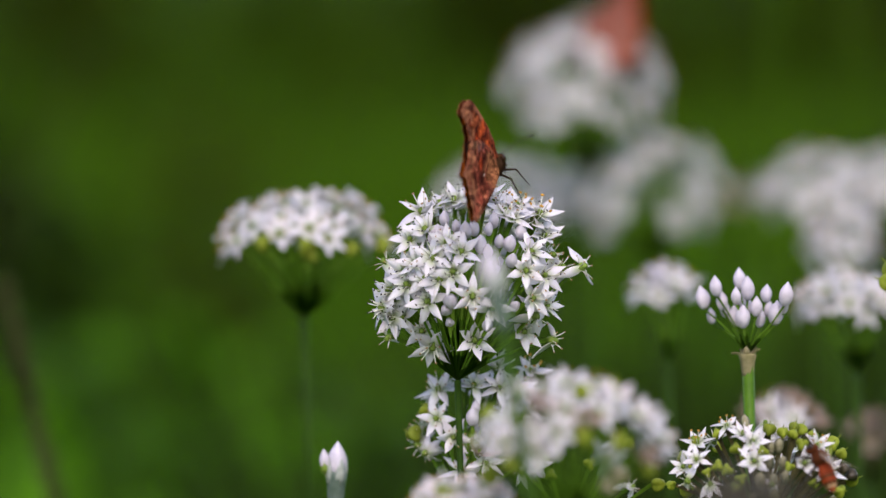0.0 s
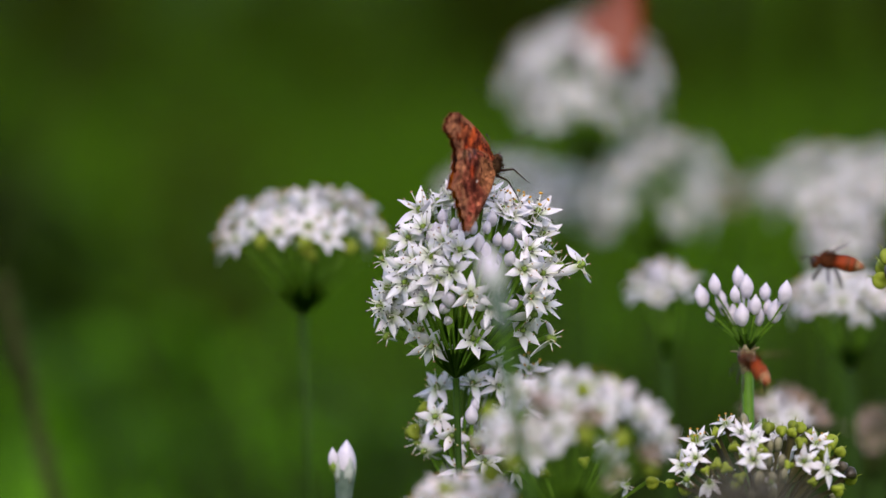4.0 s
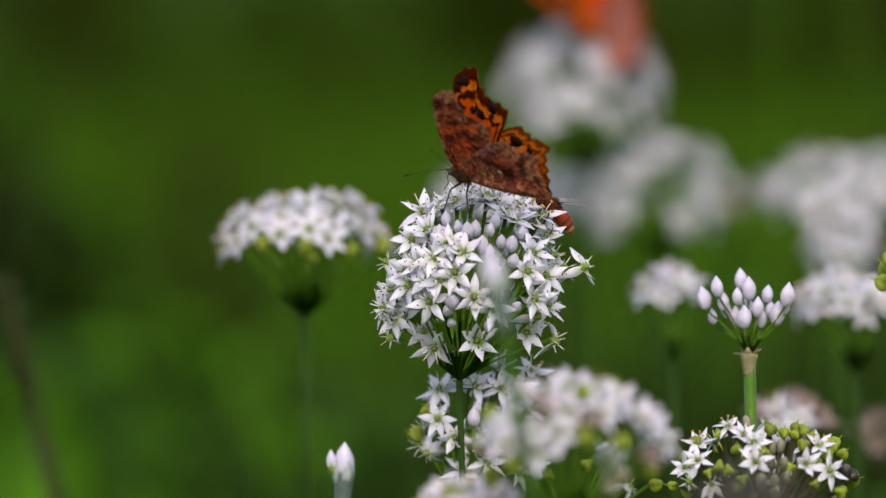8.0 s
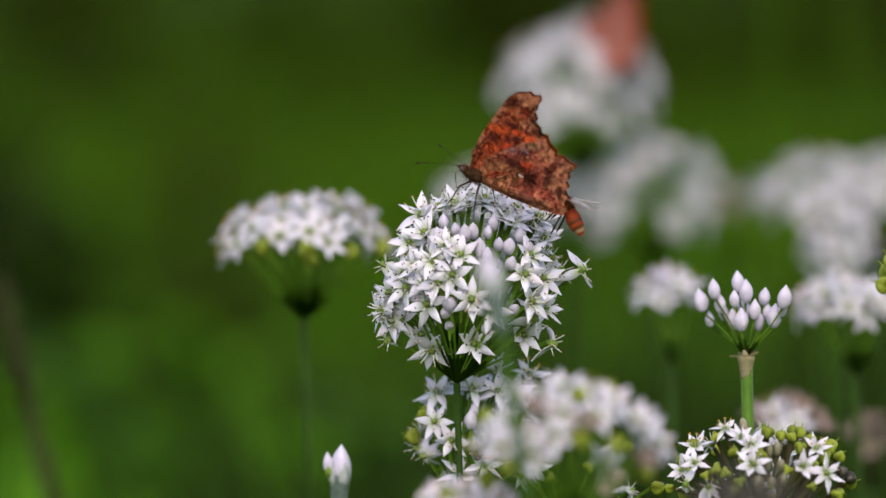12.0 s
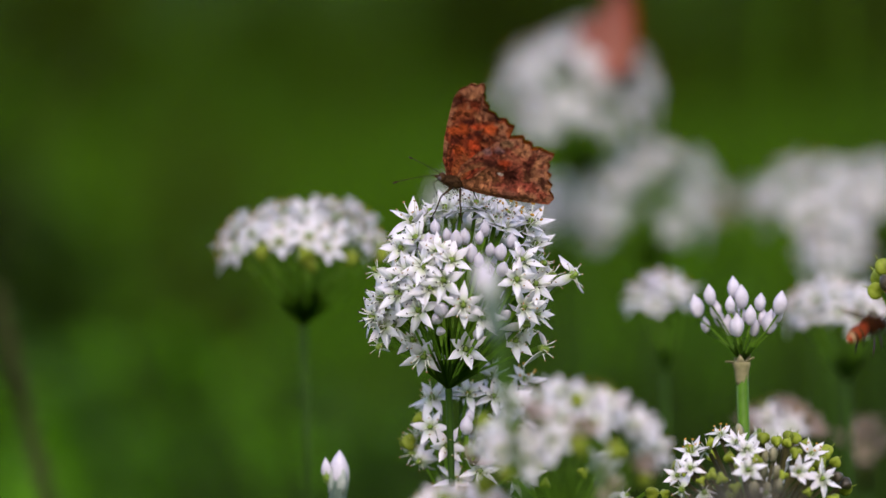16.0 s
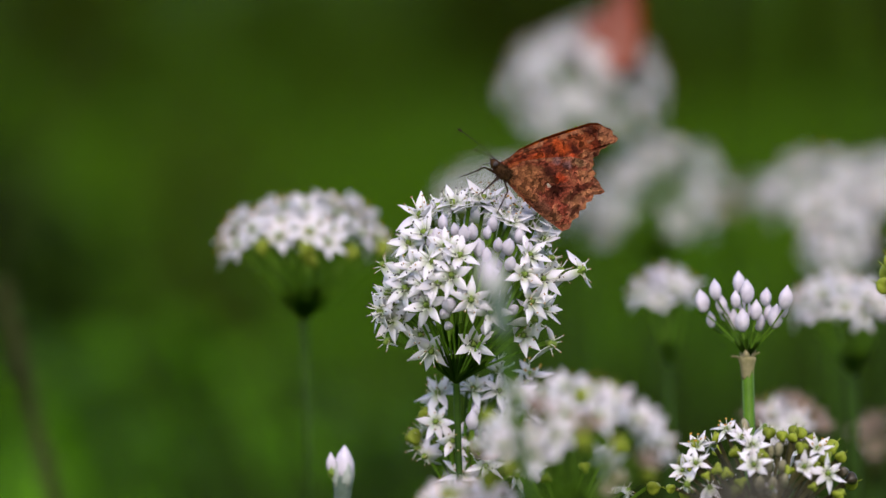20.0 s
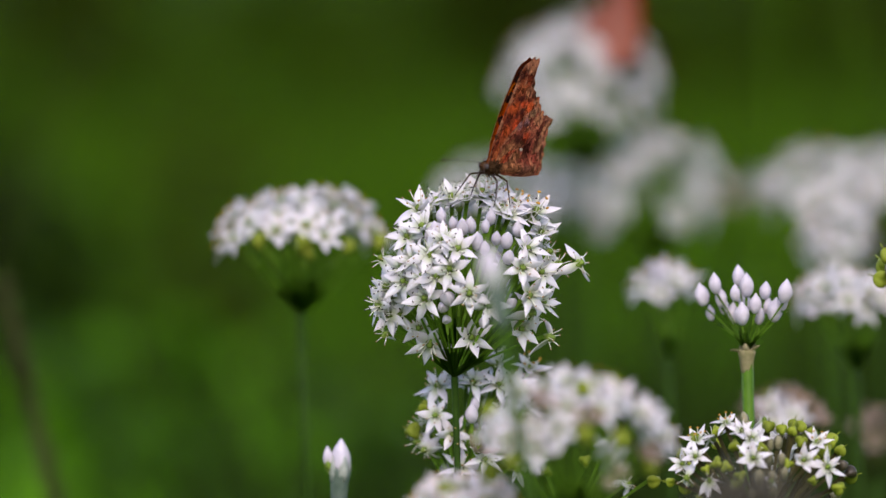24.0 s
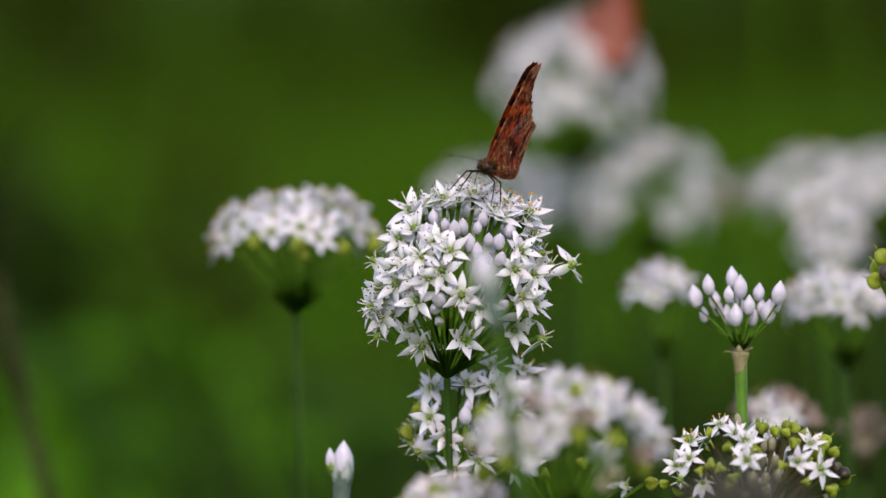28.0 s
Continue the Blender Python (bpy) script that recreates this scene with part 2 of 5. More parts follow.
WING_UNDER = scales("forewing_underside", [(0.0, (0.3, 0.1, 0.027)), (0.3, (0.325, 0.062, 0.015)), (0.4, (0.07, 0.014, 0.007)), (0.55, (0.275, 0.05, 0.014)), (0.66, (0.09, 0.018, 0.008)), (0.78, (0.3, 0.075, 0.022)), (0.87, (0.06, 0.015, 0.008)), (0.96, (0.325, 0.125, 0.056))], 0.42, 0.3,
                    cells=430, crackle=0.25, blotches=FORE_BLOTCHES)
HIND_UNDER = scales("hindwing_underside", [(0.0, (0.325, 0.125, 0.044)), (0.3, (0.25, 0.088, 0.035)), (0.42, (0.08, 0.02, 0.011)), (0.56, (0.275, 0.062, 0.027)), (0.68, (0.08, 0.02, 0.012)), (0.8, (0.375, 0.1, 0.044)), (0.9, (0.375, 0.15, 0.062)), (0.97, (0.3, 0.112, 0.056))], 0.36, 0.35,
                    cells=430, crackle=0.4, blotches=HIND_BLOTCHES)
WING_PALE_UNDER = scales("wing_underside_salmon", [(0.0, (0.36, 0.12, 0.07)), (0.5, (0.4, 0.13, 0.085)), (0.8, (0.32, 0.1, 0.065)), (1.0, (0.24, 0.07, 0.045))], 0.3, 0.2)
WING_WHITE = scales("wing_whitish", [(0.0, (0.4, 0.4, 0.35)), (0.4, (0.75, 0.76, 0.72)), (0.9, (0.75, 0.76, 0.72)), (1.0, (0.4, 0.4, 0.4))], 0.1, 0.2)
SPOT = tissue("wing_spot_black", (0.010, 0.004, 0.003), (0.025, 0.009, 0.005), 900, 0.8, gloss=0.03)
FUR = tissue("insect_fur_brown", (0.025, 0.012, 0.006), (0.09, 0.045, 0.018), 2500, 0.9, 0.0, 0.1, 0.0003, 0.04)
LIMB = tissue("insect_leg_brown", (0.02, 0.01, 0.006), (0.05, 0.025, 0.012), 1500, 0.6, gloss=0.1)
BEE_BAND = tissue("bee_band_brown", (0.07, 0.02, 0.006), (0.16, 0.05, 0.012), 1500, 0.5, gloss=0.1)
BEE_FUR = tissue("bee_fur_brown", (0.05, 0.014, 0.006), (0.17, 0.05, 0.016), 3000, 0.9, 0.0, 0.1, 0.0004, 0.05)
BEE_AMBER = tissue("bee_amber", (0.2, 0.026, 0.006), (0.36, 0.058, 0.012), 2200, 0.6, gloss=0.12)
BEE_PALE = tissue("bee_pale_hair", (0.25, 0.14, 0.07), (0.4, 0.26, 0.14), 2200, 0.8, gloss=0.05)
BEE_DARK = tissue("bee_dark", (0.012, 0.008, 0.006), (0.04, 0.02, 0.012), 1500, 0.4)
BEE_WING, _nt, _b = nodes_of("bee_wing_film")
_b.inputs["Base Color"].default_value = (0.3, 0.17, 0.08, 1)
_b.inputs["Roughness"].default_value = 0.25
_nt.links.new(ramp(_nt, grain(_nt, 1500, 2), [(0.3, (0.32, 0.32, 0.32)), (0.7, (0.6, 0.6, 0.6))]), _b.inputs["Alpha"])


# ---- mesh building ----
def mesh(name, verts, faces, mats, index=None, smooth=True):
    me = bpy.data.meshes.new(name)
    me.from_pydata([tuple(v) for v in verts], [], faces)
    for m in mats:
        me.materials.append(m)
    if index is not None:
        me.polygons.foreach_set("material_index", index)
    if smooth:
        me.polygons.foreach_set("use_smooth", [True] * len(me.polygons))
    me.update()
    return me


class Build:
    """Gathers pieces into one mesh."""

    def __init__(self):
        self.v, self.f, self.i = [], [], []

    def put(self, verts, faces, slot=0, m=None):
        o = len(self.v)
        self.v += [(m @ Vector(p)) if m else Vector(p) for p in verts]
        self.f += [tuple(o + k for k in f) for f in faces]
        self.i += [slot] * len(faces)
        return self

    def tube(self, path, radii, sides=6, slot=0):
        o, n = len(self.v), len(path)
        path = [Vector(p) for p in path]
        for k, p in enumerate(path):
            d = (path[min(k + 1, n - 1)] - path[max(k - 1, 0)]).normalized()
            a = d.orthogonal().normalized() if k == 0 else (a - d * a.dot(d)).normalized()
            b = d.cross(a)
            r = radii[k] if isinstance(radii, (list, tuple)) else radii
            self.v += [p + r * (math.cos(2 * math.pi * j / sides) * a + math.sin(2 * math.pi * j / sides) * b) for j in range(sides)]
        for k in range(n - 1):
            for j in range(sides):
                q = (j + 1) % sides
                self.f.append((o + k * sides + j, o + k * sides + q, o + (k + 1) * sides + q, o + (k + 1) * sides + j))
                self.i.append(slot)
        self.f += [tuple(o + j for j in reversed(range(sides))), tuple(o + (n - 1) * sides + j for j in range(sides))]
        self.i += [slot, slot]
        return self

    def ball(self, centre, rx, ry, rz, slot=0, rings=7, sides=10, m=None, lobes=0, depth=0.0):
        pts, fs = [(0, 0, -rz)], []
        for k in range(1, rings):
            th = math.pi * k / rings
            for j in range(sides):
                ph = 2 * math.pi * j / sides
                w = math.sin(th) * (1 - depth * (0.5 + 0.5 * math.cos(lobes * ph)) if lobes else 1)
                pts.append((rx * w * math.cos(ph), ry * w * math.sin(ph), -rz * math.cos(th)))
        pts.append((0, 0, rz))
        top = len(pts) - 1
        for j in range(sides):
            q = (j + 1) % sides
            fs.append((0, 1 + q, 1 + j))
            for k in range(rings - 2):
                a, b = 1 + k * sides, 1 + (k + 1) * sides
                fs.append((a + j, a + q, b + q, b + j))
            fs.append((1 + (rings - 2) * sides + j, 1 + (rings - 2) * sides + q, top))
        t = Matrix.Translation(centre) @ (m or Matrix())
        return self.put(pts, fs, slot, t)

    def spindle(self, profile, sides=8, slot=0, m=None, lobes=0, depth=0.0):
        """A turned shape from (radius, height) pairs."""
        pts, fs = [], []
        for r, h in profile:
            for j in range(sides):
                ph = 2 * math.pi * j / sides
                w = r * (1 - depth * (0.5 + 0.5 * math.cos(lobes * ph))) if lobes else r
                pts.append((w * math.cos(ph), w * math.sin(ph), h))
        for k in range(len(profile) - 1):
            for j in range(sides):
                q = (j + 1) % sides
                fs.append((k * sides + j, k * sides + q, (k + 1) * sides + q, (k + 1) * sides + j))
        fs.append(tuple(reversed(range(sides))))
        fs.append(tuple((len(profile) - 1) * sides + j for j in range(sides)))
        return self.put(pts, fs, slot, m)

    def blade(self, length, width, curl, keel=0.12, thick=0.03, steps=6, slot=0, m=None, sharp=1.0):
        """A petal or leaf along x, pointed, keeled, curling up by curl degrees, with thickness."""
        pts, fs = [], []
        p, a = Vector((0, 0, 0)), 0.0
        for side in (0, 1):
            p, a = Vector((0, 0, 0)), 0.0
            for k in range(steps + 1):
                s = k / steps
                w = width * 0.5 * max(0.04, math.sin(math.pi * min(1.0, 0.16 + 0.84 * s) ** 0.9) ** sharp)
                up = Vector((-math.sin(a), 0, math.cos(a)))
                for e in (-1, 0, 1):
                    pts.append(p + Vector((0, e * w, 0)) + up * (abs(e) * keel * width * (1 - 0.5 * s) - side * thick * width))
                a += radians(curl) / steps
                p = p + Vector((math.cos(a), 0, math.sin(a))) * (length / steps)
        n = 3 * (steps + 1)
        for k in range(steps):
            for e in (0, 1):
                i = 3 * k + e
                fs += [(i, i + 3, i + 4, i + 1), (n + i, n + i + 1, n + i + 4, n + i + 3)]
            fs += [(3 * k, n + 3 * k, n + 3 * k + 3, 3 * k + 3), (3 * k + 2, 3 * k + 5, n + 3 * k + 5, n + 3 * k + 2)]
        e = 3 * steps
        fs += [(e, n + e, n + e + 1, e + 1), (e + 1, n + e + 1, n + e + 2, e + 2), (0, 1, n + 1, n), (1, 2, n + 2, n + 1)]
        return self.put(pts, fs, slot, m)

    def done(self, name, *mats):
        return mesh(name, self.v, self.f, mats, self.i)


def part(name, me, parent, m=None, label=""):
    ob = new(name, me)
    ob.parent = parent
    if m is not None:
        ob.matrix_basis = m
    return tagged(ob, label) if label else ob


def aim(p, d, spin=0.0):
    """A pose at p whose z points along d."""
    return Matrix.Translation(p) @ Vector(d).to_track_quat("Z", "Y").to_matrix().to_4x4() @ Matrix.Rotation(spin, 4, "Z")


# ---- pieces of the chive heads, in metres ----
MM = 0.001
PETALS = [Build().blade(5.2 * MM, w * MM, c, 0.2, 0.04, sharp=1.2).done("petal", PETAL) for w, c in ((2.15, 10), (1.95, -12), (2.25, 24), (2.05, -24))]
PETALS_OLD = [Build().blade(4.4 * MM, 1.7 * MM, c, 0.3, 0.06).done("petal", PETAL_OLD) for c in (50, -20)]


def stamen_mesh(anther, reach, length):
    tip = Vector((reach, 0, length)) * MM
    root = Vector((0.7, 0, 0.3)) * MM
    b = Build().tube([root, root.lerp(tip, 0.5) + Vector((0, 0, 0.3 * MM)), tip], [0.16 * MM, 0.12 * MM, 0.08 * MM], 4)
    k = 1.25 if anther is ANTHER_YELLOW else 0.8
    return b.ball(tip, 0.2 * k * MM, 0.42 * k * MM, 0.24 * k * MM, 1, 4, 6).done("stamen", FILAMENT, anther)


_r = random.Random(3)
STAMENS = [[stamen_mesh(m, w, h) for w, h in ((1.8, 3.3), (2.6, 2.7), (2.2, 3.7))] for m in (ANTHER_DARK, ANTHER_TAN, ANTHER_YELLOW)]
HEART = Build().ball((0, 0, 0.6 * MM), 0.8 * MM, 0.8 * MM, 0.85 * MM, 0, 6, 12, lobes=3, depth=0.3).spindle(
    [(0.35 * MM, -1.2 * MM), (0.8 * MM, -0.3 * MM), (0.98 * MM, 0.3 * MM), (0.7 * MM, 0.5 * MM)], 8).done("flower", OVARY)
BUDS = [Build().spindle([(r * w * MM, z * h * MM) for r, z in ((0.45, 0), (0.98, 0.5), (1.36, 1.4), (1.5, 2.3), (1.32, 3.2), (0.88, 4.0), (0.4, 4.6), (0.06, 5.1))], 18, lobes=3, depth=0.16).done("bud", BUD) for w, h in ((1.06, 1.0), (0.98, 0.94), (1.14, 0.98))]
BUDS_OLD = [Build().spindle([(0.9 * MM, 0), (1.5 * MM, 1.4 * MM), (1.7 * MM, 3.0 * MM), (1.3 * MM, 4.4 * MM), (0.5 * MM, 5.4 * MM)], 10, lobes=5, depth=0.3).done("bud", BUD_OLD)]
POD = Build().ball((0, 0, 2.0 * MM), 2.5 * MM, 2.5 * MM, 2.1 * MM, 0, 8, 18, lobes=3, depth=0.46).spindle(
    [(0.25 * MM, 3.8 * MM), (0.12 * MM, 5.6 * MM)], 5).done("seed_capsule", CAPSULE)
POD_RIPE = Build().ball((0, 0, 2.0 * MM), 2.3 * MM, 2.3 * MM, 2.0 * MM, 0, 7, 15, lobes=3, depth=0.3).done("seed_capsule", CAPSULE_RIPE)
STALKS = [Build().tube([(0, 0, 0), (b * 1.1 * MM, 0, 0.35), (b * 0.9 * MM, 0, 0.7), (0, 0, 1)], [0.27 * MM, 0.26 * MM, 0.28 * MM, 0.45 * MM], 6).done("pedicel", PEDICEL) for b in (-1, 0.3, 1)]


STALKS_OLD = [Build().tube([(0, 0, 0), (b * 1.1 * MM, 0, 0.35), (b * 0.9 * MM, 0, 0.7), (0, 0, 1)], [0.35 * MM, 0.32 * MM, 0.34 * MM, 0.45 * MM], 6).done("pedicel", PEDICEL_OLD) for b in (-1, 0.3, 1)]


def whole_flower(r, mat, openness):
    """A whole flower in one mesh, for the heads well behind and before the sharp ones."""
    b = Build()
    for k in range(6):
        b.blade(5.0 * MM, 1.9 * MM, r.uniform(-25, 30), 0.18, 0.05, 4, 0,
                Matrix.Rotation(math.pi / 3 * k + r.uniform(-0.12, 0.12), 4, "Z") @ Matrix.Translation((0.6 * MM, 0, 0)) @ Matrix.Rotation(-radians(openness + r.uniform(-8, 8)), 4, "Y"))
    b.ball((0, 0, 0.75 * MM), 0.95 * MM, 0.95 * MM, 1.0 * MM, 1, 5, 9)
    for k in range(6):
        a = math.pi / 3 * k + 0.4
        b.ball((2 * MM * math.cos(a), 2 * MM * math.sin(a), 2.6 * MM), 0.2 * MM, 0.4 * MM, 0.2 * MM, 2, 3, 5)
    return b.done("flower", mat, OVARY, ANTHER_YELLOW)


FLOWERS = [whole_flower(_r, PETAL, o) for o in (4, 14, 26)]
FLOWERS_OLD = [whole_flower(_r, PETAL_OLD, o) for o in (35, 60)]


def open_flower(r, parent, m, kind="o"):
    """A flower in full detail: heart, petals, stamens. kind: o open, y open with ripe anthers, f faded, w spent with petals bent back."""
    heart = part("flower", HEART, parent, m)
    tilt = {"w": -48, "f": 40}.get(kind, r.choice((0, 6, 12, 18, 26)))
    pool = PETALS_OLD if kind == "f" else PETALS
    for k in range(6):
        if kind == "w" and r.random() < 0.35:
            continue
        part("petal", r.choice(pool), heart, Matrix.Rotation(math.pi / 3 * k + r.uniform(-0.16, 0.16), 4, "Z")
             @ Matrix.Translation((0.5 * MM, 0, (k % 2) * 0.15 * MM)) @ Matrix.Rotation(-radians(tilt + r.uniform(-17, 17)), 4, "Y") @ Matrix.Rotation(radians(r.uniform(-25, 25)), 4, "X"))
    pool = STAMENS[2] if kind == "y" else STAMENS[1] if kind == "w" else STAMENS[0 if r.random() < 0.6 else 1]
    for k in range(6):
        part("stamen", r.choice(pool), heart, Matrix.Rotation(math.pi / 3 * k + 0.5 + r.uniform(-0.25, 0.25), 4, "Z") @ Matrix.Rotation(radians(r.uniform(10, 45) if kind == "w" else 0), 4, "Y") @ Matrix.Scale(0.72 if kind == "w" else 1, 4))


def sprig(r, plant, node, tip, out, kind, fine, size_of=1.0, stalk=1.0, stalks=STALKS):
    """One stalk of a head with what it carries: o, y, f, w flowers as above, b bud, p faded bud, c capsule, d ripe capsule."""
    node, tip, out = Vector(node), Vector(tip), Vector(out).normalized()
    d = tip - out * (0.0009 if kind in "oyfw" else 0.0) - node
    part("pedicel", r.choice(stalks), plant, aim(node, d, r.uniform(0, 6)) @ Matrix.Diagonal((stalk, stalk, d.length, 1)))
    at = aim(tip, out, r.uniform(0, 6)) @ Matrix.Scale(size_of * r.uniform(0.84, 1.08), 4)
    if kind in "oyfw":
        if fine:
            open_flower(r, plant, at, kind)
        else:
            part("flower", r.choice(FLOWERS_OLD if kind == "f" else FLOWERS), plant, at)
    else:
        part("bud" if kind in "bp" else "seed_capsule", {"b": r.choice(BUDS), "p": BUDS_OLD[0], "c": POD, "d": POD_RIPE}[kind], plant, at @ Matrix.Scale(r.uniform(0.76, 1.0), 4))


def heading(az, el):
    a, e = radians(az), radians(el)
    return Vector((math.cos(e) * math.cos(a), math.cos(e) * math.sin(a), math.sin(e)))


def plant_stem(plant, node, foot, thick=1.6, mat=STEM):
    """The scape from the ground up to the node, slightly bowed, a little thicker at the foot."""
    foot = Vector(foot)
    path = [foot.lerp(Vector(node), s) + Vector((0.006 * math.sin(math.pi * s), 0, 0)) for s in (0, 0.2, 0.4, 0.6, 0.8, 0.93, 1)]
    part("stem", Build().tube(path, [thick * MM * k for k in (1.5, 1.35, 1.2, 1.1, 1.0, 0.95, 1.15)], 8).done("stem", mat), plant)
    if thick > 1:
        sheath = [(thick * 1.05, -4.6), (thick * 1.2, -3.8), (thick * 1.3, -2.6), (thick * 1.45, -1.4), (thick * 1.75, -0.2), (thick * 1.6, 0.3)]
        part("sheath", Build().spindle([(r * MM, h * MM) for r, h in sheath], 14, lobes=7, depth=0.12).done("sheath", SPATHE), plant, Matrix.Translation(node), "tan papery sheath round the stem's top")
        b = Build()
        for k in range(5):
            b.blade(2.6 * MM, 1.7 * MM, -25 + 60 * (k % 2), 0.3, 0.05, 4, 0, aim(Vector(node) - Vector((0, 0, 0.4 * MM)), (0, 0, 1), 1.3 * k) @ Matrix.Translation((0.9 * thick * MM, 0, 0)) @ Matrix.Rotation(-radians(28 + 14 * (k % 3)), 4, "Y"))
        part("bract", b.done("bract", SPATHE), plant, None, "papery bract below the flower stalks")


def chive(label, node, centre, radius, kinds, low, seed, squash=1.0, bloom=1.0, hollow=0, fine=False, stalks=STALKS):
    """A flowering chive: an Empty on the ground, stem, and a head of sprigs round centre. kinds: letters, spread evenly from the top down to elevation low."""
    r = random.Random(seed)
    node, centre = Vector(node), Vector(centre)
    base = Vector((node.x, node.y, 0))
    plant = tagged(new("garlic_chive"), label, "flower", "garlic chives in flower")
    plant.location = base
    # coarse heads get the stem colour with shade in it
    plant_stem(plant, node - base, (0, 0, -0.06), 0.85, STEM if fine else STEM_DULL_SHADE)
    n = len(kinds)
    for i, k in enumerate(kinds):
        s = 1 - (1 - math.sin(radians(low))) * (i + 0.5) / n
        az, el = (i * 137.5 + seed * 40) % 360, math.degrees(math.asin(s))
        if abs(az - 275) < hollow and el < 32:
            continue
        d = heading(az + r.uniform(-9, 9), el + r.uniform(-6, 6))
        d.z *= squash
        tip = centre + d * radius * r.uniform(0.86, 1.08) * {"b": 0.87, "c": 0.92}.get(k, 1.0)
        out = (tip - node).normalized() * 0.75 + d * 0.9 + Vector([r.uniform(-0.16, 0.16) for _ in range(3)])
        sprig(r, plant, node - base, tip - base, out, k, fine, bloom, stalks=stalks)
    return plant


def umbel(label, node, centre, radii, rows, behind, seed, bloom=1.0, thick=0.85, fine=True, foot=(0, 0), stalks=STALKS):
    """A chive whose near sprigs are known: rows of (right and up of the node in mm, yaw, pitch, letter), lying on the near half of an
    ellipsoid round centre; the letters of behind are spread over its far half."""
    r = random.Random(seed)
    node, centre = Vector(node), Vector(centre)
    base = Vector((node.x + foot[0], node.y + foot[1], 0))
    plant = tagged(new("garlic_chive"), label, "flower", "garlic chives in flower")
    plant.location = base
    # thinner stems carry the head's shade in their colour
    plant_stem(plant, node - base, (0, 0, -0.06), thick, STEM if thick > 1 else STEM_DULL_SHADE)
    for x, z, yaw, pitch, k in rows:
        p = Vector((node.x + x * MM, 0, node.z + z * MM))
        u = ((p.x - centre.x) / radii[0]) ** 2 + ((p.z - centre.z) / radii[2]) ** 2
        p.y = centre.y - radii[1] * math.sqrt(max(0.02, 1 - u))
        out = heading(yaw - 90 + r.uniform(-6, 6), pitch + r.uniform(-5, 5))
        tip = p - out * {"b": 2.4, "p": 2.4, "c": 1.8, "d": 1.8}.get(k, 0.0) * MM
        sprig(r, plant, node - base, tip - base, out, k, fine, bloom, stalks=stalks)
    n = len(behind)
    for i, k in enumerate(behind):
        d = heading((i * 0.618 % 1) * 176 + 2, math.degrees(math.asin(0.97 - 1.55 * (i + 0.5) / n)))
        tip = centre + Vector((d.x * radii[0], d.y * radii[1], d.z * radii[2])) * r.uniform(0.84, 0.98)
        sprig(r, plant, node - base, tip - base, (tip - node).normalized() + d, k, fine, bloom, stalks=stalks)
    return plant


# ---- the chives ----
# sprigs of the near heads: right, up, yaw, pitch, letter
CROWN = [(-0.6, 38.3, -5, 62, "o"), (-7.4, 35.7, -30, 55, "o"), (5.8, 39.2, 5, 70, "o"), (-3.8, 37.5, -15, 62, "o"), (9.9, 36.3, 12, 58, "o"), (12.4, 37.1, 25, 66, "y"), (17.2, 35.4, 35, 60, "y"), (18.3, 30.9, 25, 48, "o"), (-10, 30.4, -22, 42, "o"), (0.7, 28.6, 2, 34, "o"), (2.6, 38.1, 0, 75, "o"), (15.8, 33.9, 30, 60, "o"), (7.9, 37.8, 8, 66, "o"), (-6.7, 32.6, -26, 48, "o"), (11.5, 34.9, 18, 60, "o")]
MIDDLE = [(3.6, 9.4, 5, -4, "o"), (-7.4, 10.8, -14, 2, "o"), (-5.2, 7.5, -8, -34, "o"), (14, 10.6, 18, 2, "o"), (15.5, 18.5, 34, 12, "o"), (14.2, 24.5, 14, 5, "o"), (-1, 24.5, -4, 12, "o"), (-11.1, 24.1, -36, 14, "o"), (-13.1, 17.3, -34, 4, "o"), (-13.7, 13.5, -42, -6, "o"), (-14.1, 19.4, -55, 8, "o"), (-15.8, 15.7, -62, 0, "o"), (-8.7, 26, -18, 26, "o"), (-3.8, 23, -12, 18, "o"), (3.1, 19.5, 0, -6, "o"), (7.1, 16.9, 8, -4, "o"), (18.4, 16.5, 55, 8, "o"), (-6.1, 18, -20, 12, "o"), (-11.5, 13.8, -34, -4, "o"), (-5.1, 27.3, -14, 30, "o")]
SPENT = [(-15.2, 25.4, -65, 25, "w"), (26.2, 24.3, 55, 20, "w"), (21.9, 24.1, 40, 15, "w"), (19.9, 27, 42, 14, "w"), (20, 8.8, 62, -8, "w"), (-14.6, 9.4, -45, -32, "w"), (16.3, 14.4, 40, -5, "w")]
BUDDING = [(-2.8, 35.5, -6, 70, "b"), (3.4, 33.7, 2, 62, "b"), (6.6, 33.9, 4, 66, "b"), (13.3, 32.8, 14, 62, "b"), (8.8, 31.3, 6, 60, "b"), (11, 30.5, 9, 58, "b"), (6.3, 29.3, 2, 55, "b"), (-5.3, 31.7, -12, 55, "b"), (-8.7, 19.5, -20, 35, "b"), (-2.5, 16.3, -6, 10, "b"), (-1.7, 13.5, -5, 5, "b"), (6.4, 13.5, 14, 40, "b"), (-1.5, 18.2, -4, 25, "b"), (1.2, 21.7, 0, 45, "b"), (1.7, 33.3, -2, 60, "b"), (12.2, 17.3, 16, 25, "b")]
BETWEEN = [(-0.4, 34.2, -4, 62, "b"), (4.7, 30.4, 3, 58, "b"), (7.6, 35.3, 5, 66, "b"), (15, 30.1, 16, 58, "b"), (-2.2, 30.4, -10, 38, "o"), (15.2, 28.2, 24, 32, "o"), (-4, 32.7, -12, 58, "b"), (-6.7, 22.9, -20, 22, "o"), (11.4, 27.1, 14, 45, "b"), (-10.5, 21.3, -30, 14, "o"), (18, 23.1, 34, 20, "o")]
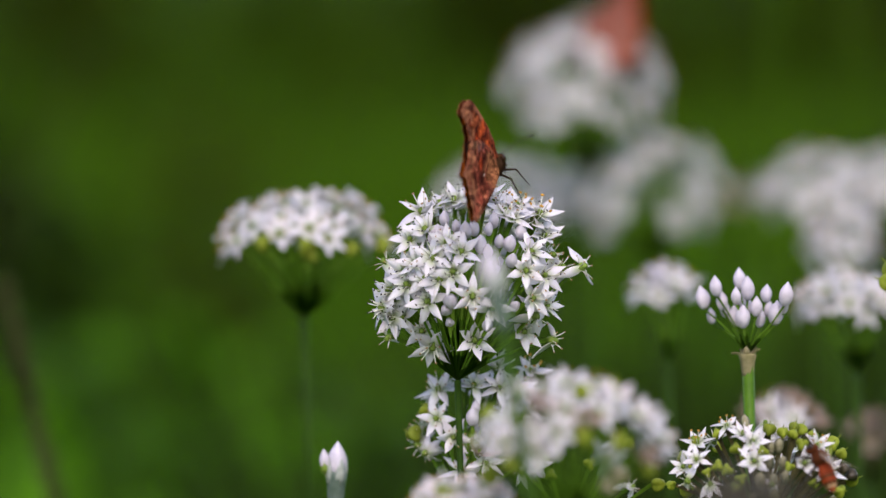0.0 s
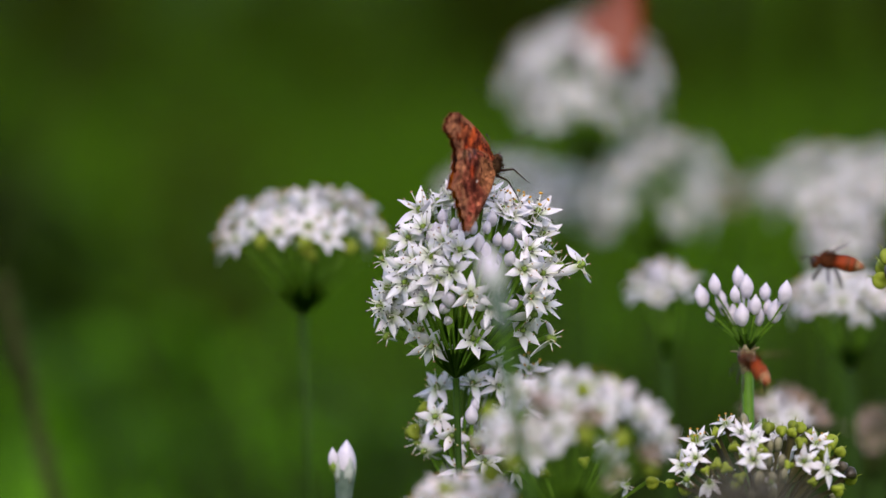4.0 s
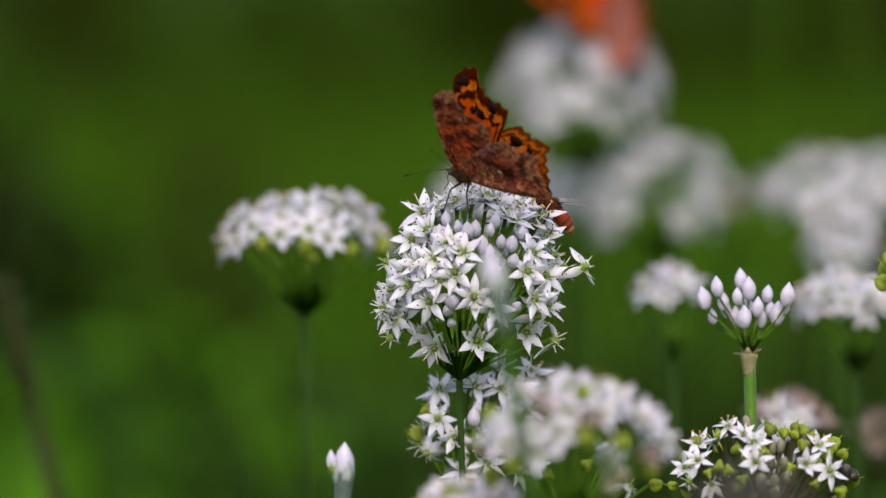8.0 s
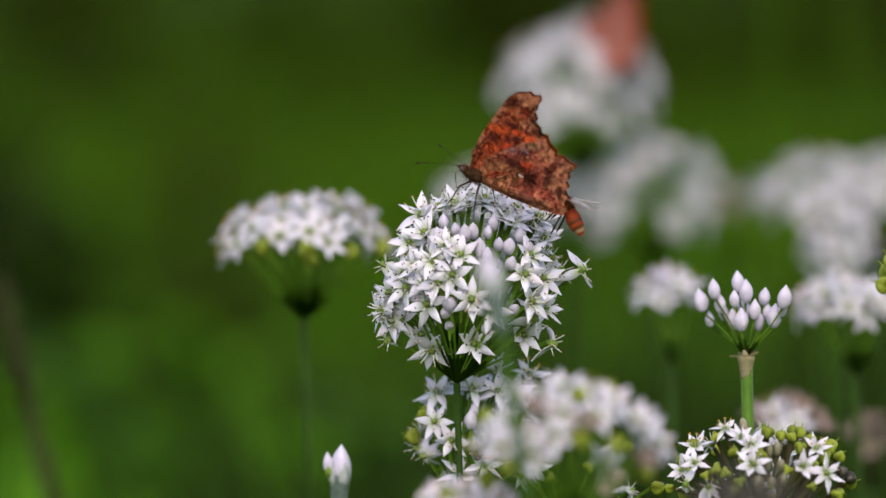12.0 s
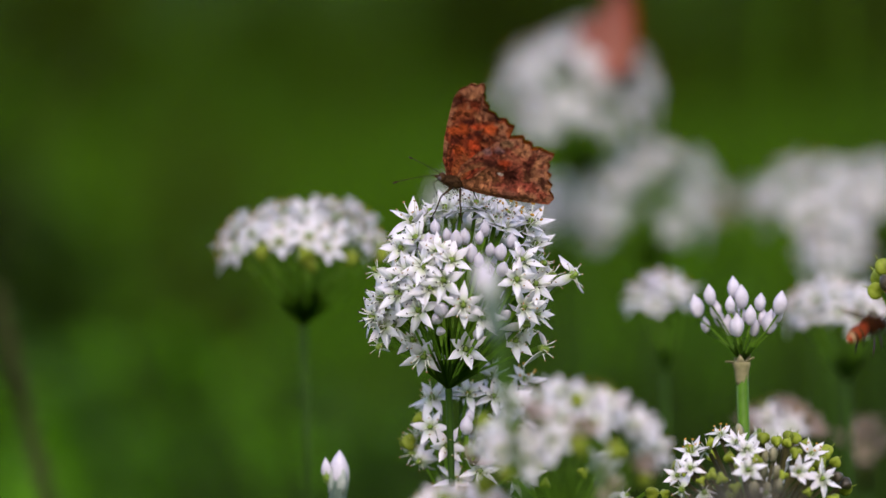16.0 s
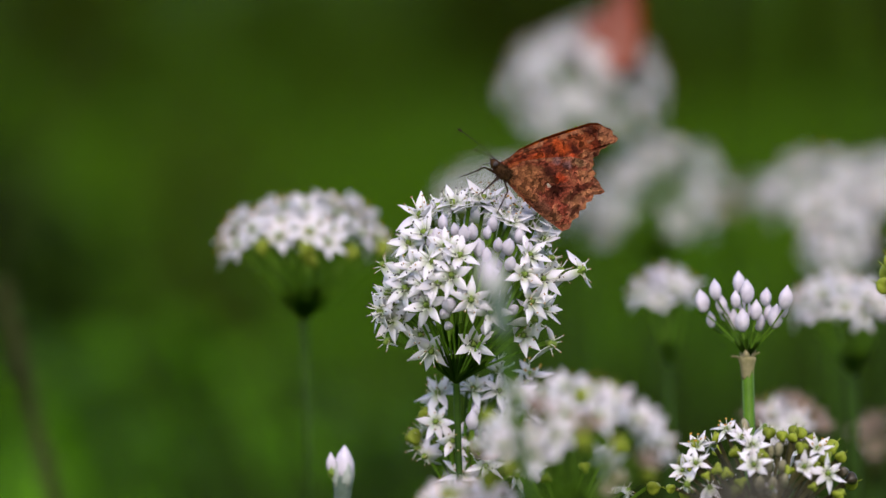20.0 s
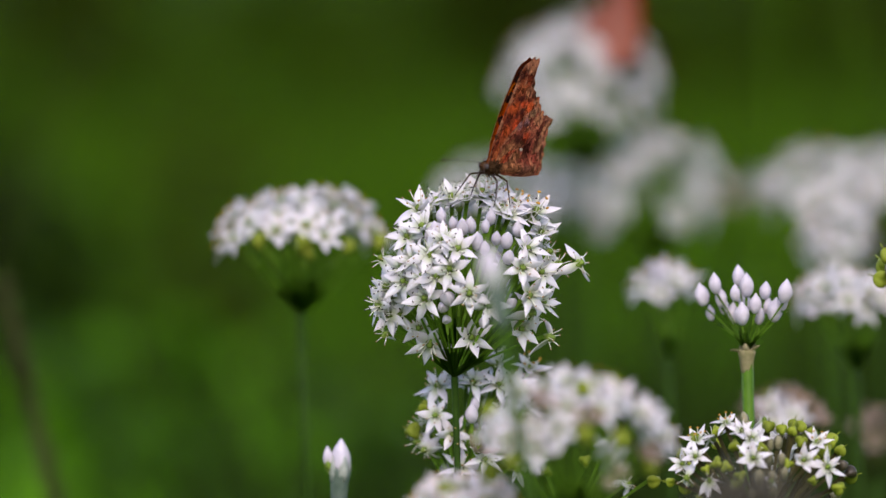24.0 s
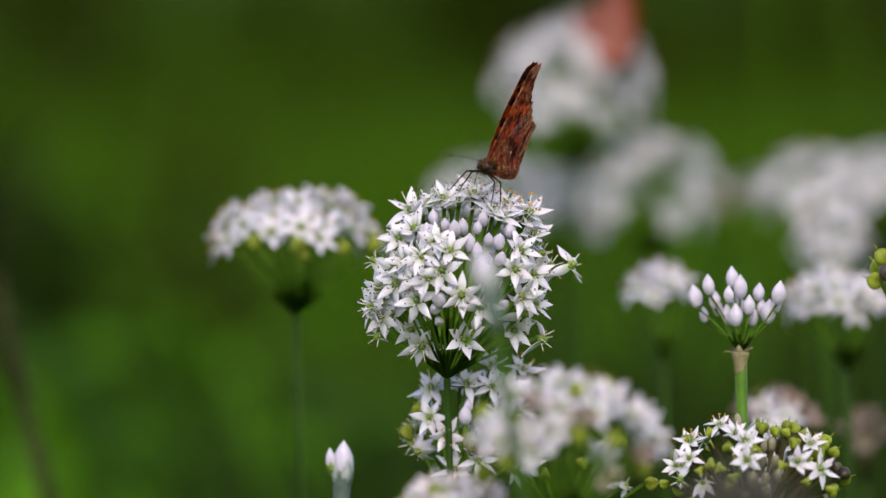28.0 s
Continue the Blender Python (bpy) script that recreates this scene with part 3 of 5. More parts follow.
LOWER_BLOOM = [(-5.2, 25.2, -20, 52, "o"), (-5.7, 19.6, -12, 22, "o"), (-2.2, 16, 24, -2, "o"), (2.3, 26.6, 0, 42, "o"), (7.8, 26, 10, 35, "o"), (7.3, 29.9, 5, 66, "o"), (14.4, 29, 20, 60, "y"), (-8, 11.9, -42, -18, "w"), (-9.5, 13.3, -45, 5, "w"), (-0.3, 8.3, 0, 48, "o"), (4.8, 10.4, 10, 40, "o"), (11.1, 25.5, 20, 40, "o"), (3.3, 12.5, 8, 40, "f")]
LOWER_REST = [(-8, 21.1, -35, 40, "c"), (-10.6, 15.6, -60, 20, "c"), (2.7, 23.1, 2, 70, "b"), (2, 20.7, 0, 70, "b")]
SEED_BLOOM = [(-17.1, 15.1, -22, 24, "o"), (-14.6, 17, -8, 32, "o"), (-14.1, 20, -20, 62, "y"), (-4.9, 22.4, 0, 66, "o"), (-3.1, 21.1, 4, 40, "o"), (-3, 17.6, 0, 26, "o"), (7.5, 17.1, 10, 20, "o"), (12.5, 15.3, 26, 22, "o"), (-0, 23.9, 4, 75, "w")]
SEED_PODS = [(-10.1, 22.4, -20, 55, "c"), (5.9, 22.7, 14, 60, "c"), (7.4, 20.8, 16, 45, "c"), (0.8, 23.4, 2, 62, "c"), (12.4, 18.4, 28, 42, "c"), (16.3, 18.2, 50, 40, "c"), (-10.4, 16.5, -16, 25, "c"), (-8.5, 15.9, -8, 20, "c"), (18.4, 13.3, 60, 15, "d"), (16.8, 15.1, 45, 20, "d"), (-20.3, 11.2, -60, 5, "c"), (15.2, 10.8, 40, 5, "c"), (-17.6, 17.4, -45, 30, "c"), (10, 21.9, 22, 60, "c"), (-14.8, 21.2, -30, 55, "c")]
SEED_FADED = [(-1.9, 14.3, 0, 55, "p"), (0.9, 14.5, 4, 60, "p"), (3.4, 15.2, 8, 60, "p"), (0.8, 21, 4, 70, "p"), (2.5, 21, 6, 70, "p"), (0.2, 18.3, 4, 65, "p"), (3, 18, 8, 60, "p"), (-12, 12.7, -15, 40, "w"), (-6.9, 12.6, -8, 45, "c"), (-3.4, 11.3, -3, 50, "p"), (1.2, 11.3, 4, 50, "p"), (10.6, 20, 22, 50, "y")]
SEED_MORE = [(-6.6, 20.2, -4, 50, "c"), (-1.2, 19.7, 0, 45, "c"), (4.4, 16.7, 6, 30, "c"), (-12.7, 15.1, -14, 20, "c"), (9.9, 17.5, 18, 30, "c"), (3.6, 23, 6, 66, "c"), (14.2, 19.9, 36, 50, "c"), (-5.7, 14.2, -4, 20, "c"), (-16.4, 12.7, -25, 5, "w"), (9.6, 13.1, 18, 10, "c"), (0.7, 13.2, 2, 15, "w"), (-8, 23.5, -16, 66, "y")]
FRONT_BLOOM = [(-8.7, 27.4, -30, 45, "o"), (-5, 28.5, -15, 55, "o"), (-0.7, 29.3, -4, 62, "o"), (5, 29.2, 10, 62, "o"), (8.8, 27.1, 24, 50, "o"), (-5.1, 25.4, -15, 40, "f"), (5.3, 24.8, 10, 35, "o"), (-14.9, 20.6, -50, 25, "o"), (-6.8, 21.5, -15, 18, "o"), (-6.8, 18.4, -12, 5, "o"), (-0.9, 25.5, 0, 40, "o"), (-11.5, 23.4, -30, 30, "o"), (-12.1, 19.3, -30, 10, "o"), (2.3, 23.4, 6, 35, "f")]
FRONT_SIDE = [(14.3, 22.2, 45, 35, "o"), (17.5, 18.8, 58, 22, "o"), (12.9, 16.8, 48, 8, "f"), (9.3, 13.6, 30, -6, "p"), (7.2, 11.2, 20, -10, "p"), (12.7, 23.5, 40, 50, "y"), (-2.5, 21.9, -4, 20, "o")]
FRONT_PODS = [(2.5, 28.7, 4, 60, "c"), (-15.5, 23.7, -50, 35, "c"), (-9.4, 23.3, -25, 30, "c"), (-18.4, 18.6, -70, 15, "c"), (2.3, 20.9, 6, 20, "c"), (-11.5, 15.4, -35, -5, "c"), (15.5, 13.1, 50, 0, "c"), (9.3, 19.9, 25, 15, "c")]
LOW_MID_BLOOM = [(-8.8, 15.8, -30, 30, "w"), (-11, 14.5, -35, 20, "w"), (8.5, 20.3, 25, 45, "w"), (18.3, 11.4, 60, 10, "c"), (3.3, 16.8, 8, 40, "c"), (-5, 14.5, -10, 30, "c")]
MAIN = umbel("round white flower head, fully open, with white buds between", (0.0031, 0.0000, 0.5220), (0.0067, 0.0000, 0.5450), (0.0175, 0.0165, 0.0155), CROWN + MIDDLE + SPENT + BUDDING + BETWEEN, "oobooyooobooooyoobooooboowoob", 1, 1.02, thick=0.65)
LOWER = umbel("white flower head with dark anthers below a taller one", (0.0043, 0.0120, 0.4935), (0.0076, 0.0120, 0.5095), (0.0128, 0.0110, 0.0130), LOWER_BLOOM + LOWER_REST, "oocoooboowocoo", 5, bloom=0.92, foot=(0.03, 0.05))
SEEDING = umbel("head of white flowers and swelling green seed capsules", (0.0674, -0.0160, 0.4908), (0.0673, -0.0160, 0.5018), (0.0185, 0.0165, 0.0128), SEED_BLOOM + SEED_PODS + SEED_FADED + SEED_MORE, "cpcocccwpcccocwcccpccc", 4, bloom=0.74, stalks=STALKS_OLD)
FRONT = umbel("white flower head with green capsules among the petals", (0.0241, -0.1080, 0.5041), (0.0241, -0.1080, 0.5211), (0.0170, 0.0155, 0.0125), FRONT_BLOOM + FRONT_SIDE + FRONT_PODS, "ccoccococ", 6, 0.94, fine=False, foot=(0.02, 0))
LOW_MID = umbel("spent flower head of thin petals and green capsules", (0.0274, 0.0000, 0.4885), (0.0274, 0.0000, 0.4982), (0.0185, 0.0100, 0.0125), LOW_MID_BLOOM, "ccwc", 20, bloom=0.8, foot=(0.0, 0.03))
LEFT = chive("domed white flower head on a long thin green stem", (-0.0321, 0.0960, 0.5257), (-0.0322, 0.0960, 0.5411), 0.0178, "oooooooooooooooooooooooooooooooooooooocoocococcccc", -1, 2, squash=0.66)
BUDDED = umbel("loose head of pointed white closed buds on a green stem", (0.0653, 0.0082, 0.5266), (0.0653, 0.0082, 0.5266), (0.01, 0.01, 0.01), (), "", 3, thick=1.15)
BUDS_AT = [(-6.5, 1.5, 12.3), (-1.7, 2.9, 13.7), (-9.2, 3.5, 9.4), (-7.3, 5.3, 6.0), (-5.3, 2.9, 9.2), (-4.5, 5.1, 7.4), (-2.8, -5.7, 11.3), (-0.2, -0.4, 11.7), (-0.7, 5.3, 9.3), (0.1, 1.8, 8.4), (-2.5, 4.8, 5.4), (-1.3, -4.6, 6.1), (2.5, -0.4, 5.8), (1.5, -3.0, 8.4), (3.8, 0.5, 11.1), (4.2, 0.9, 8.0), (7.3, -5.8, 11.0), (7.3, -3.4, 9.1), (5.5, -2.6, 6.6)]
_r = random.Random(17)
for _x, _y, _z in BUDS_AT:
    _top = Vector((0.0653, 0.0082, 0.5266)) - BUDDED.location
    sprig(_r, BUDDED, _top, _top + Vector((_x, _y, _z)) * MM, (_x * 0.02, _y * 0.02, 1), "b", True, 1.03, 0.62)
FRONT_LOW = chive("white flower head half hidden among taller ones", (0.0043, -0.0950, 0.4989), (0.0043, -0.0950, 0.5056), 0.0088, "ooooocoooooooocoooooooooofooo", 5, 7, squash=0.7)
NEAR_FADED = chive("withered brown seed head close to the lens", (0.0520, -0.2400, 0.5171), (0.0519, -0.2400, 0.5244), 0.0088, "dddddddddddddddddddd", -10, 27, squash=0.7, stalks=STALKS_OLD)
SMALL_WHITE = chive("small white flower head just opening", (0.0540, 0.1250, 0.5117), (0.0533, 0.1250, 0.5268), 0.0064, "ooboooooooo", 8, 8)
FLAT_WHITE = chive("flat-topped white flower head on a slender stem", (0.0975, 0.1200, 0.5099), (0.0947, 0.1200, 0.5263), 0.0112, "ooooooooooooooooobooooooo", -12, 9, squash=0.45)
FADED = chive("fading pinkish flower head", (0.0812, 0.1150, 0.4866), (0.0806, 0.1150, 0.4976), 0.0078, "foffoffoffffof", 0, 10, squash=0.8, stalks=STALKS_OLD)
EDGE_WHITE = chive("small faded flower head low among the stems", (0.1072, 0.1800, 0.4752), (0.1076, 0.1800, 0.4865), 0.0042, "ffffff", -30, 11, stalks=STALKS_OLD)
EDGE_SEED = chive("head of plump green seed capsules and a few white flowers", (0.0994, -0.0180, 0.5328), (0.0981, -0.0180, 0.5446), 0.0052, "ccdcccdccocccdcc", -40, 12, fine=True)
BACK_TALL = chive("large round white flower head standing taller behind", (0.0397, 0.3350, 0.5415), (0.0385, 0.3350, 0.5669), 0.0215, "oooooooooooooooooooooooooooooooooooooooooooooooooooooooooooo", -38, 13, squash=0.74)
BACK_MID = chive("broad white flower head behind, open in the middle", (0.0607, 0.3450, 0.5153), (0.0582, 0.3450, 0.5356), 0.0188, "oooooooooooooooooooooooooooooooooooooooooooo", -28, 14, squash=0.85, hollow=20)
BACK_LEFT = chive("white flower head far behind", (0.0217, 0.3900, 0.5046), (0.0168, 0.3900, 0.5263), 0.0178, "oooooooooooooooooooooooooooooooooo", -25, 15, squash=0.8)
BACK_JOIN = chive("white flower head behind the round one", (0.0351, 0.3700, 0.5098), (0.0338, 0.3700, 0.5276), 0.013, "oooooooooooooooooooooooo", -25, 29, squash=0.8)
BACK_RIGHT = chive("round white flower head behind", (0.1056, 0.3200, 0.5176), (0.1039, 0.3200, 0.5366), 0.0138, "oooooooooooooooooooooooooooooo", -30, 16, squash=0.85)
BACK_EDGE = chive("white flower head behind", (0.1259, 0.3600, 0.5171), (0.1245, 0.3600, 0.5348), 0.0125, "oooooooooooooooooooooooo", -22, 17, squash=0.8)
BACK_LOW = chive("white flower head behind", (0.1048, 0.2500, 0.5120), (0.1038, 0.2500, 0.5288), 0.0078, "ooooooooooooooooo", -35, 18)
BACK_FAINT = chive("pale flower head far behind among the stems", (0.0941, 0.4500, 0.5058), (0.0945, 0.4500, 0.5232), 0.0085, "ofoof", 0, 19)


def closed_bud(label, tip, lean, stem, thick=1.0, side_bud=False):
    """A scape that still carries its spathe: a white pointed hood breaking out of a ribbed grey-green neck."""
    plant = tagged(new("garlic_chive_bud"), label, "flower bud", "closed chive buds")
    tip = Vector(tip)
    axis = Vector((lean[0], lean[1], 1)).normalized()
    neck = tip - axis * 15 * MM
    base = Vector((neck.x - lean[0] * neck.z * 0.8, neck.y - lean[1] * neck.z * 0.8, 0))
    plant.location = base
    neck, top = neck - base, tip - base
    path = [Vector((0, 0, -0.06)).lerp(neck, s) for s in (0, 0.25, 0.5, 0.75, 0.9, 1)]
    part("stem", Build().tube(path, [k * thick * MM for k in (2.1, 1.9, 1.6, 1.35, 1.3, 1.5)], 8).done("stem", stem), plant)
    neck_shape = [(1.5, -0.4), (1.75, 1.5), (1.85, 4.0), (2.05, 6.5), (2.3, 8.4), (1.6, 9.6)]
    part("neck", Build().spindle([(r * MM, h * MM) for r, h in neck_shape], 24, lobes=8, depth=0.09).done("neck", GLAUCOUS), plant, aim(neck, axis), "ribbed grey-green neck")
    hood = [(1.6, 8.0), (2.15, 9.4), (2.25, 10.6), (1.95, 12.1), (1.25, 13.5), (0.55, 14.5), (0.08, 15.1)]
    part("spathe", Build().spindle([(r * MM, h * MM) for r, h in hood], 15, lobes=3, depth=0.16).done("spathe", BUD), plant, aim(neck, axis), "white pointed hood")
    lobes = Build()
    for k in range(4):
        lobes.blade(5.4 * MM, 2.4 * MM, 22, 0.3, 0.1, 4, 0, aim(neck + axis * 6.4 * MM, axis, 1.57 * k + 0.5) @ Matrix.Translation((2.0 * MM, 0, 0)) @ Matrix.Rotation(-radians(76), 4, "Y"))
    part("bract", lobes.done("bract", SPATHE_PALE), plant, None, "pale green lobes below the hood")
    if side_bud:
        foot = neck + axis * 9.0 * MM + Vector((-2.3, -0.6, 0)) * MM
        part("side_stalk", Build().tube([neck + axis * 5 * MM, foot], [0.5 * MM, 0.8 * MM], 6).done("side_stalk", OVARY), plant)
        part("side_bud", BUDS[0], plant, aim(foot, (-0.08, 0, 1)) @ Matrix.Diagonal((0.72, 0.72, 0.92, 1)), "small white pointed side bud")
        cup = Build()
        for k in range(3):
            cup.blade(3.2 * MM, 1.6 * MM, 20, 0.3, 0.1, 4, 0, aim(foot - Vector((0, 0, 0.4 * MM)), (-0.08, 0, 1), 2.1 * k) @ Matrix.Translation((0.8 * MM, 0, 0)) @ Matrix.Rotation(-radians(80), 4, "Y"))
        part("side_bract", cup.done("side_bract", OVARY), plant)
    return plant


# ---- butterflies: x is ahead, z up, the wing hinge at the origin; one wing unit is 0.132 mm ----
UNIT = 0.132 * MM
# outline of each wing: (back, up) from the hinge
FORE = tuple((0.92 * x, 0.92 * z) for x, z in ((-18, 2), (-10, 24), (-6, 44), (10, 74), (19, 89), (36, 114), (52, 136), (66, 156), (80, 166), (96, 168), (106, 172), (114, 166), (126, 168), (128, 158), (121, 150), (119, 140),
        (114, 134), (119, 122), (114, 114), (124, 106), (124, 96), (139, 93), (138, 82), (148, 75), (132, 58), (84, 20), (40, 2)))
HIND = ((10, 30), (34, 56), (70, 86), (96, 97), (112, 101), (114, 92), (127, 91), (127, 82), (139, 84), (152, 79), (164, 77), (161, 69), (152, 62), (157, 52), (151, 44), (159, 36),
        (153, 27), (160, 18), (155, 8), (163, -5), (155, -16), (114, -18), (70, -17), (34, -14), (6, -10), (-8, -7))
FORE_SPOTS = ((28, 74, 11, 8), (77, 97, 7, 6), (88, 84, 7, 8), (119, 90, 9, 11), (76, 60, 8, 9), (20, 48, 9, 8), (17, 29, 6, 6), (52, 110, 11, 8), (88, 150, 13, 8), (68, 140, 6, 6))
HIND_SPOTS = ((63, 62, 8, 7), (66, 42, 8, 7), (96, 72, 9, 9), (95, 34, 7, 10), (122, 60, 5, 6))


def wing_outline(points):
    """Points every few units along the outline, softened but with its teeth kept."""
    out, n = [], len(points)
    for k in range(n):
        a, b = Vector(points[k]), Vector(points[(k + 1) % n])
        if k == n - 1:
            out.append(a)
            break
        for s in (0, 0.5):
            out.append(a.lerp(b, s))
    return out


def camber(x, z):
    """How far the wing bellies out: a faint dome, and the fold of the hind wing round the abdomen."""
    fold = 10.5 * math.exp(-((z + 2) / 11) ** 2) * math.sin(math.pi * min(1.0, max(0.0, x / 140))) ** 0.6
    return 2.5 * math.sin(math.pi * min(1.0, math.hypot(x, z) / 185)) + fold


def wing_mesh(name, points, side, layer, top, under):
    """A thin wing in the x-z plane: rings grow from the hinge to the toothed margin; the underside faces side * y."""
    rim = wing_outline(points)
    rings, n = 12, len(rim)
    verts, outward, ray = [], [], []
    for lay in (0, 1):
        for k in range(rings + 1):
            s = k / rings
            for j, p in enumerate(rim):
                q = p * s
                y = side * (layer + camber(q.x, q.y) + (0.35 if lay else -0.35))
                verts.append((-q.x * UNIT, y * UNIT, q.y * UNIT))
                outward.append(s)
                ray.append(j / n * 11)
    faces, index = [], []
    m = (rings + 1) * n
    for lay in (0, 1):
        for k in range(rings):
            for j in range(n - 1):
                a, b = lay * m + k * n + j, lay * m + (k + 1) * n + j
                f = (a, a + 1, b + 1, b)
                faces.append(f if (lay == 0) == (side > 0) else f[::-1])
                index.append(lay)
    o = len(verts)
    for lay in (0, 1):
        for j in range(n):
            k = lay * m + rings * n + j
            verts.append(verts[k])
            outward.append(outward[k])
            ray.append(ray[k])
    for j in range(n - 1):
        faces.append((o + j, o + j + 1, o + n + j + 1, o + n + j))
        index.append(1)
    me = mesh(name, verts, faces, (top, under), index)
    for key, values in (("outward", outward), ("ray", ray)):
        me.attributes.new(key, "FLOAT", "POINT").data.foreach_set("value", values)
    return me


def spot_mesh(spot, side, layer, size=1.0):
    """One black spot of the upperside, a thin patch let into the wing."""
    (x, z, w, h), n = (size * v for v in spot), 12
    rim = [(x + w * math.cos(a) * 1.2 * (1 + 0.28 * math.sin(3 * a + x)), z + h * math.sin(a) * 1.2 * (1 + 0.22 * math.cos(4 * a + z))) for a in (2 * math.pi * k / n for k in range(n))]
    b = Build()
    pts = [(-p * UNIT, side * (layer + camber(p, q) - d) * UNIT, q * UNIT) for d in (0.1, 0.55) for p, q in rim] + [(-x * UNIT, side * (layer + camber(x, z) - 0.6) * UNIT, z * UNIT)]
    b.put(pts, [(k, (k + 1) % n, n + (k + 1) % n, n + k) for k in range(n)] + [(n + k, n + (k + 1) % n, 2 * n) for k in range(n)])
    return b.done("wing_spot", SPOT)


def wing_set(top, hind_top, under, hind):
    made = {}
    for tag, side in (("left", 1), ("right", -1)):
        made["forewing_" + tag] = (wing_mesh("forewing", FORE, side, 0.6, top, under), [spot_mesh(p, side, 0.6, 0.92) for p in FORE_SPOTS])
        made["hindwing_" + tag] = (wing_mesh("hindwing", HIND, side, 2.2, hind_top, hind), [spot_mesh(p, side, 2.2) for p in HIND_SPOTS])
    return made


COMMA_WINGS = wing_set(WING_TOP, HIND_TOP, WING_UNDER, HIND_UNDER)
SALMON_WINGS = wing_set(WING_TOP, HIND_TOP, WING_PALE_UNDER, WING_PALE_UNDER)
PALE_WINGS = wing_set(WING_WHITE, WING_WHITE, WING_WHITE, WING_WHITE)
def furry(name, centre, size, hairs, length, seed, mat):
    """An insect's thorax with hairs standing off it."""
    r = random.Random(seed)
    b = Build().ball(centre, *size, 0, 10, 14)
    for _ in range(hairs):
        d = Vector([r.gauss(0, 1) for _ in range(3)]).normalized()
        p = Vector(centre) + Vector([d[k] * size[k] * 0.97 for k in range(3)])
        d = (d + Vector((-0.5, 0, 0.1)) + 0.3 * Vector([r.gauss(0, 1) for _ in range(3)])).normalized()
        b.tube([p, p + d * length * r.uniform(0.5, 1.1)], [0.07 * MM, 0.02 * MM], 3)
    return b.done(name, mat)


THORAX = furry("thorax", (0.2 * MM, 0, -0.4 * MM), (2.7 * MM, 1.6 * MM, 1.5 * MM), 420, 1.1 * MM, 4, FUR)
ABDOMEN = Build().spindle([(r * MM, h * MM) for r, h in ((0.5, 0), (1.0, 1.6), (1.15, 4.0), (1.05, 6.5), (0.8, 9.2), (0.4, 10.8), (0.1, 11.6))], 12).done("abdomen", FUR)
HEAD = Build().ball((0, 0, 0), 1.2 * MM, 1.3 * MM, 1.2 * MM, 0, 7, 10).ball((0.3 * MM, 1.0 * MM, 0.2 * MM), 0.6 * MM, 0.5 * MM, 0.7 * MM, 1).ball((0.3 * MM, -1.0 * MM, 0.2 * MM), 0.6 * MM, 0.5 * MM, 0.7 * MM, 1).put(
    [(0.8 * MM, -0.4 * MM, -0.5 * MM), (0.8 * MM, 0.4 * MM, -0.5 * MM), (2.6 * MM, 0.1 * MM, 0.3 * MM), (2.6 * MM, -0.1 * MM, 0.3 * MM), (1.0 * MM, 0, 0.4 * MM)], [(0, 1, 2, 3), (0, 3, 4), (1, 4, 2), (2, 4, 3), (0, 4, 1)]).done("head", FUR, ANTHER_DARK)


def feeler(side):
    b = Build()
    b.tube([(0, 0, 0), (4.2 * MM, side * 2.2 * MM, 0.1 * MM), (8.2 * MM, side * 4.4 * MM, -0.2 * MM), (11.8 * MM, side * 6.6 * MM, -0.7 * MM)], [0.13 * MM, 0.1 * MM, 0.1 * MM, 0.13 * MM], 5)
    b.tube([(11.5 * MM, side * 6.4 * MM, -0.65 * MM), (12.3 * MM, side * 6.9 * MM, -0.8 * MM), (13.3 * MM, side * 7.6 * MM, -1.0 * MM)], [0.16 * MM, 0.34 * MM, 0.16 * MM], 6)
    return b.done("antenna", LIMB)


FEELERS = [feeler(1), feeler(-1)]


def leg_mesh(side, ahead, length, drop):
    b = Build()
    knee = Vector((ahead * 0.6, side * length * 0.55, -drop * 0.15)) * MM
    ankle = Vector((ahead, side * length * 0.8, -drop * 0.7)) * MM
    foot = Vector((ahead * 1.35, side * length * 0.9, -drop)) * MM
    b.tube([(0, 0, 0), knee, ankle, foot], [0.3 * MM, 0.2 * MM, 0.13 * MM, 0.08 * MM], 5)
    return b.done("leg", LIMB)


BUTTERFLY_LEGS = [(0.4 * k, side, leg_mesh(side, a, 4.4, 6.0)) for side in (1, -1) for k, a in ((1, 2.6), (-2, -1.2))]
TONGUE = Build().tube([(0, 0, 0), (1.4 * MM, 0, -1.5 * MM), (1.0 * MM, 0, -3.4 * MM), (0.4 * MM, 0, -5.2 * MM)], [0.14 * MM, 0.12 * MM, 0.1 * MM, 0.06 * MM], 5).done("proboscis", LIMB)


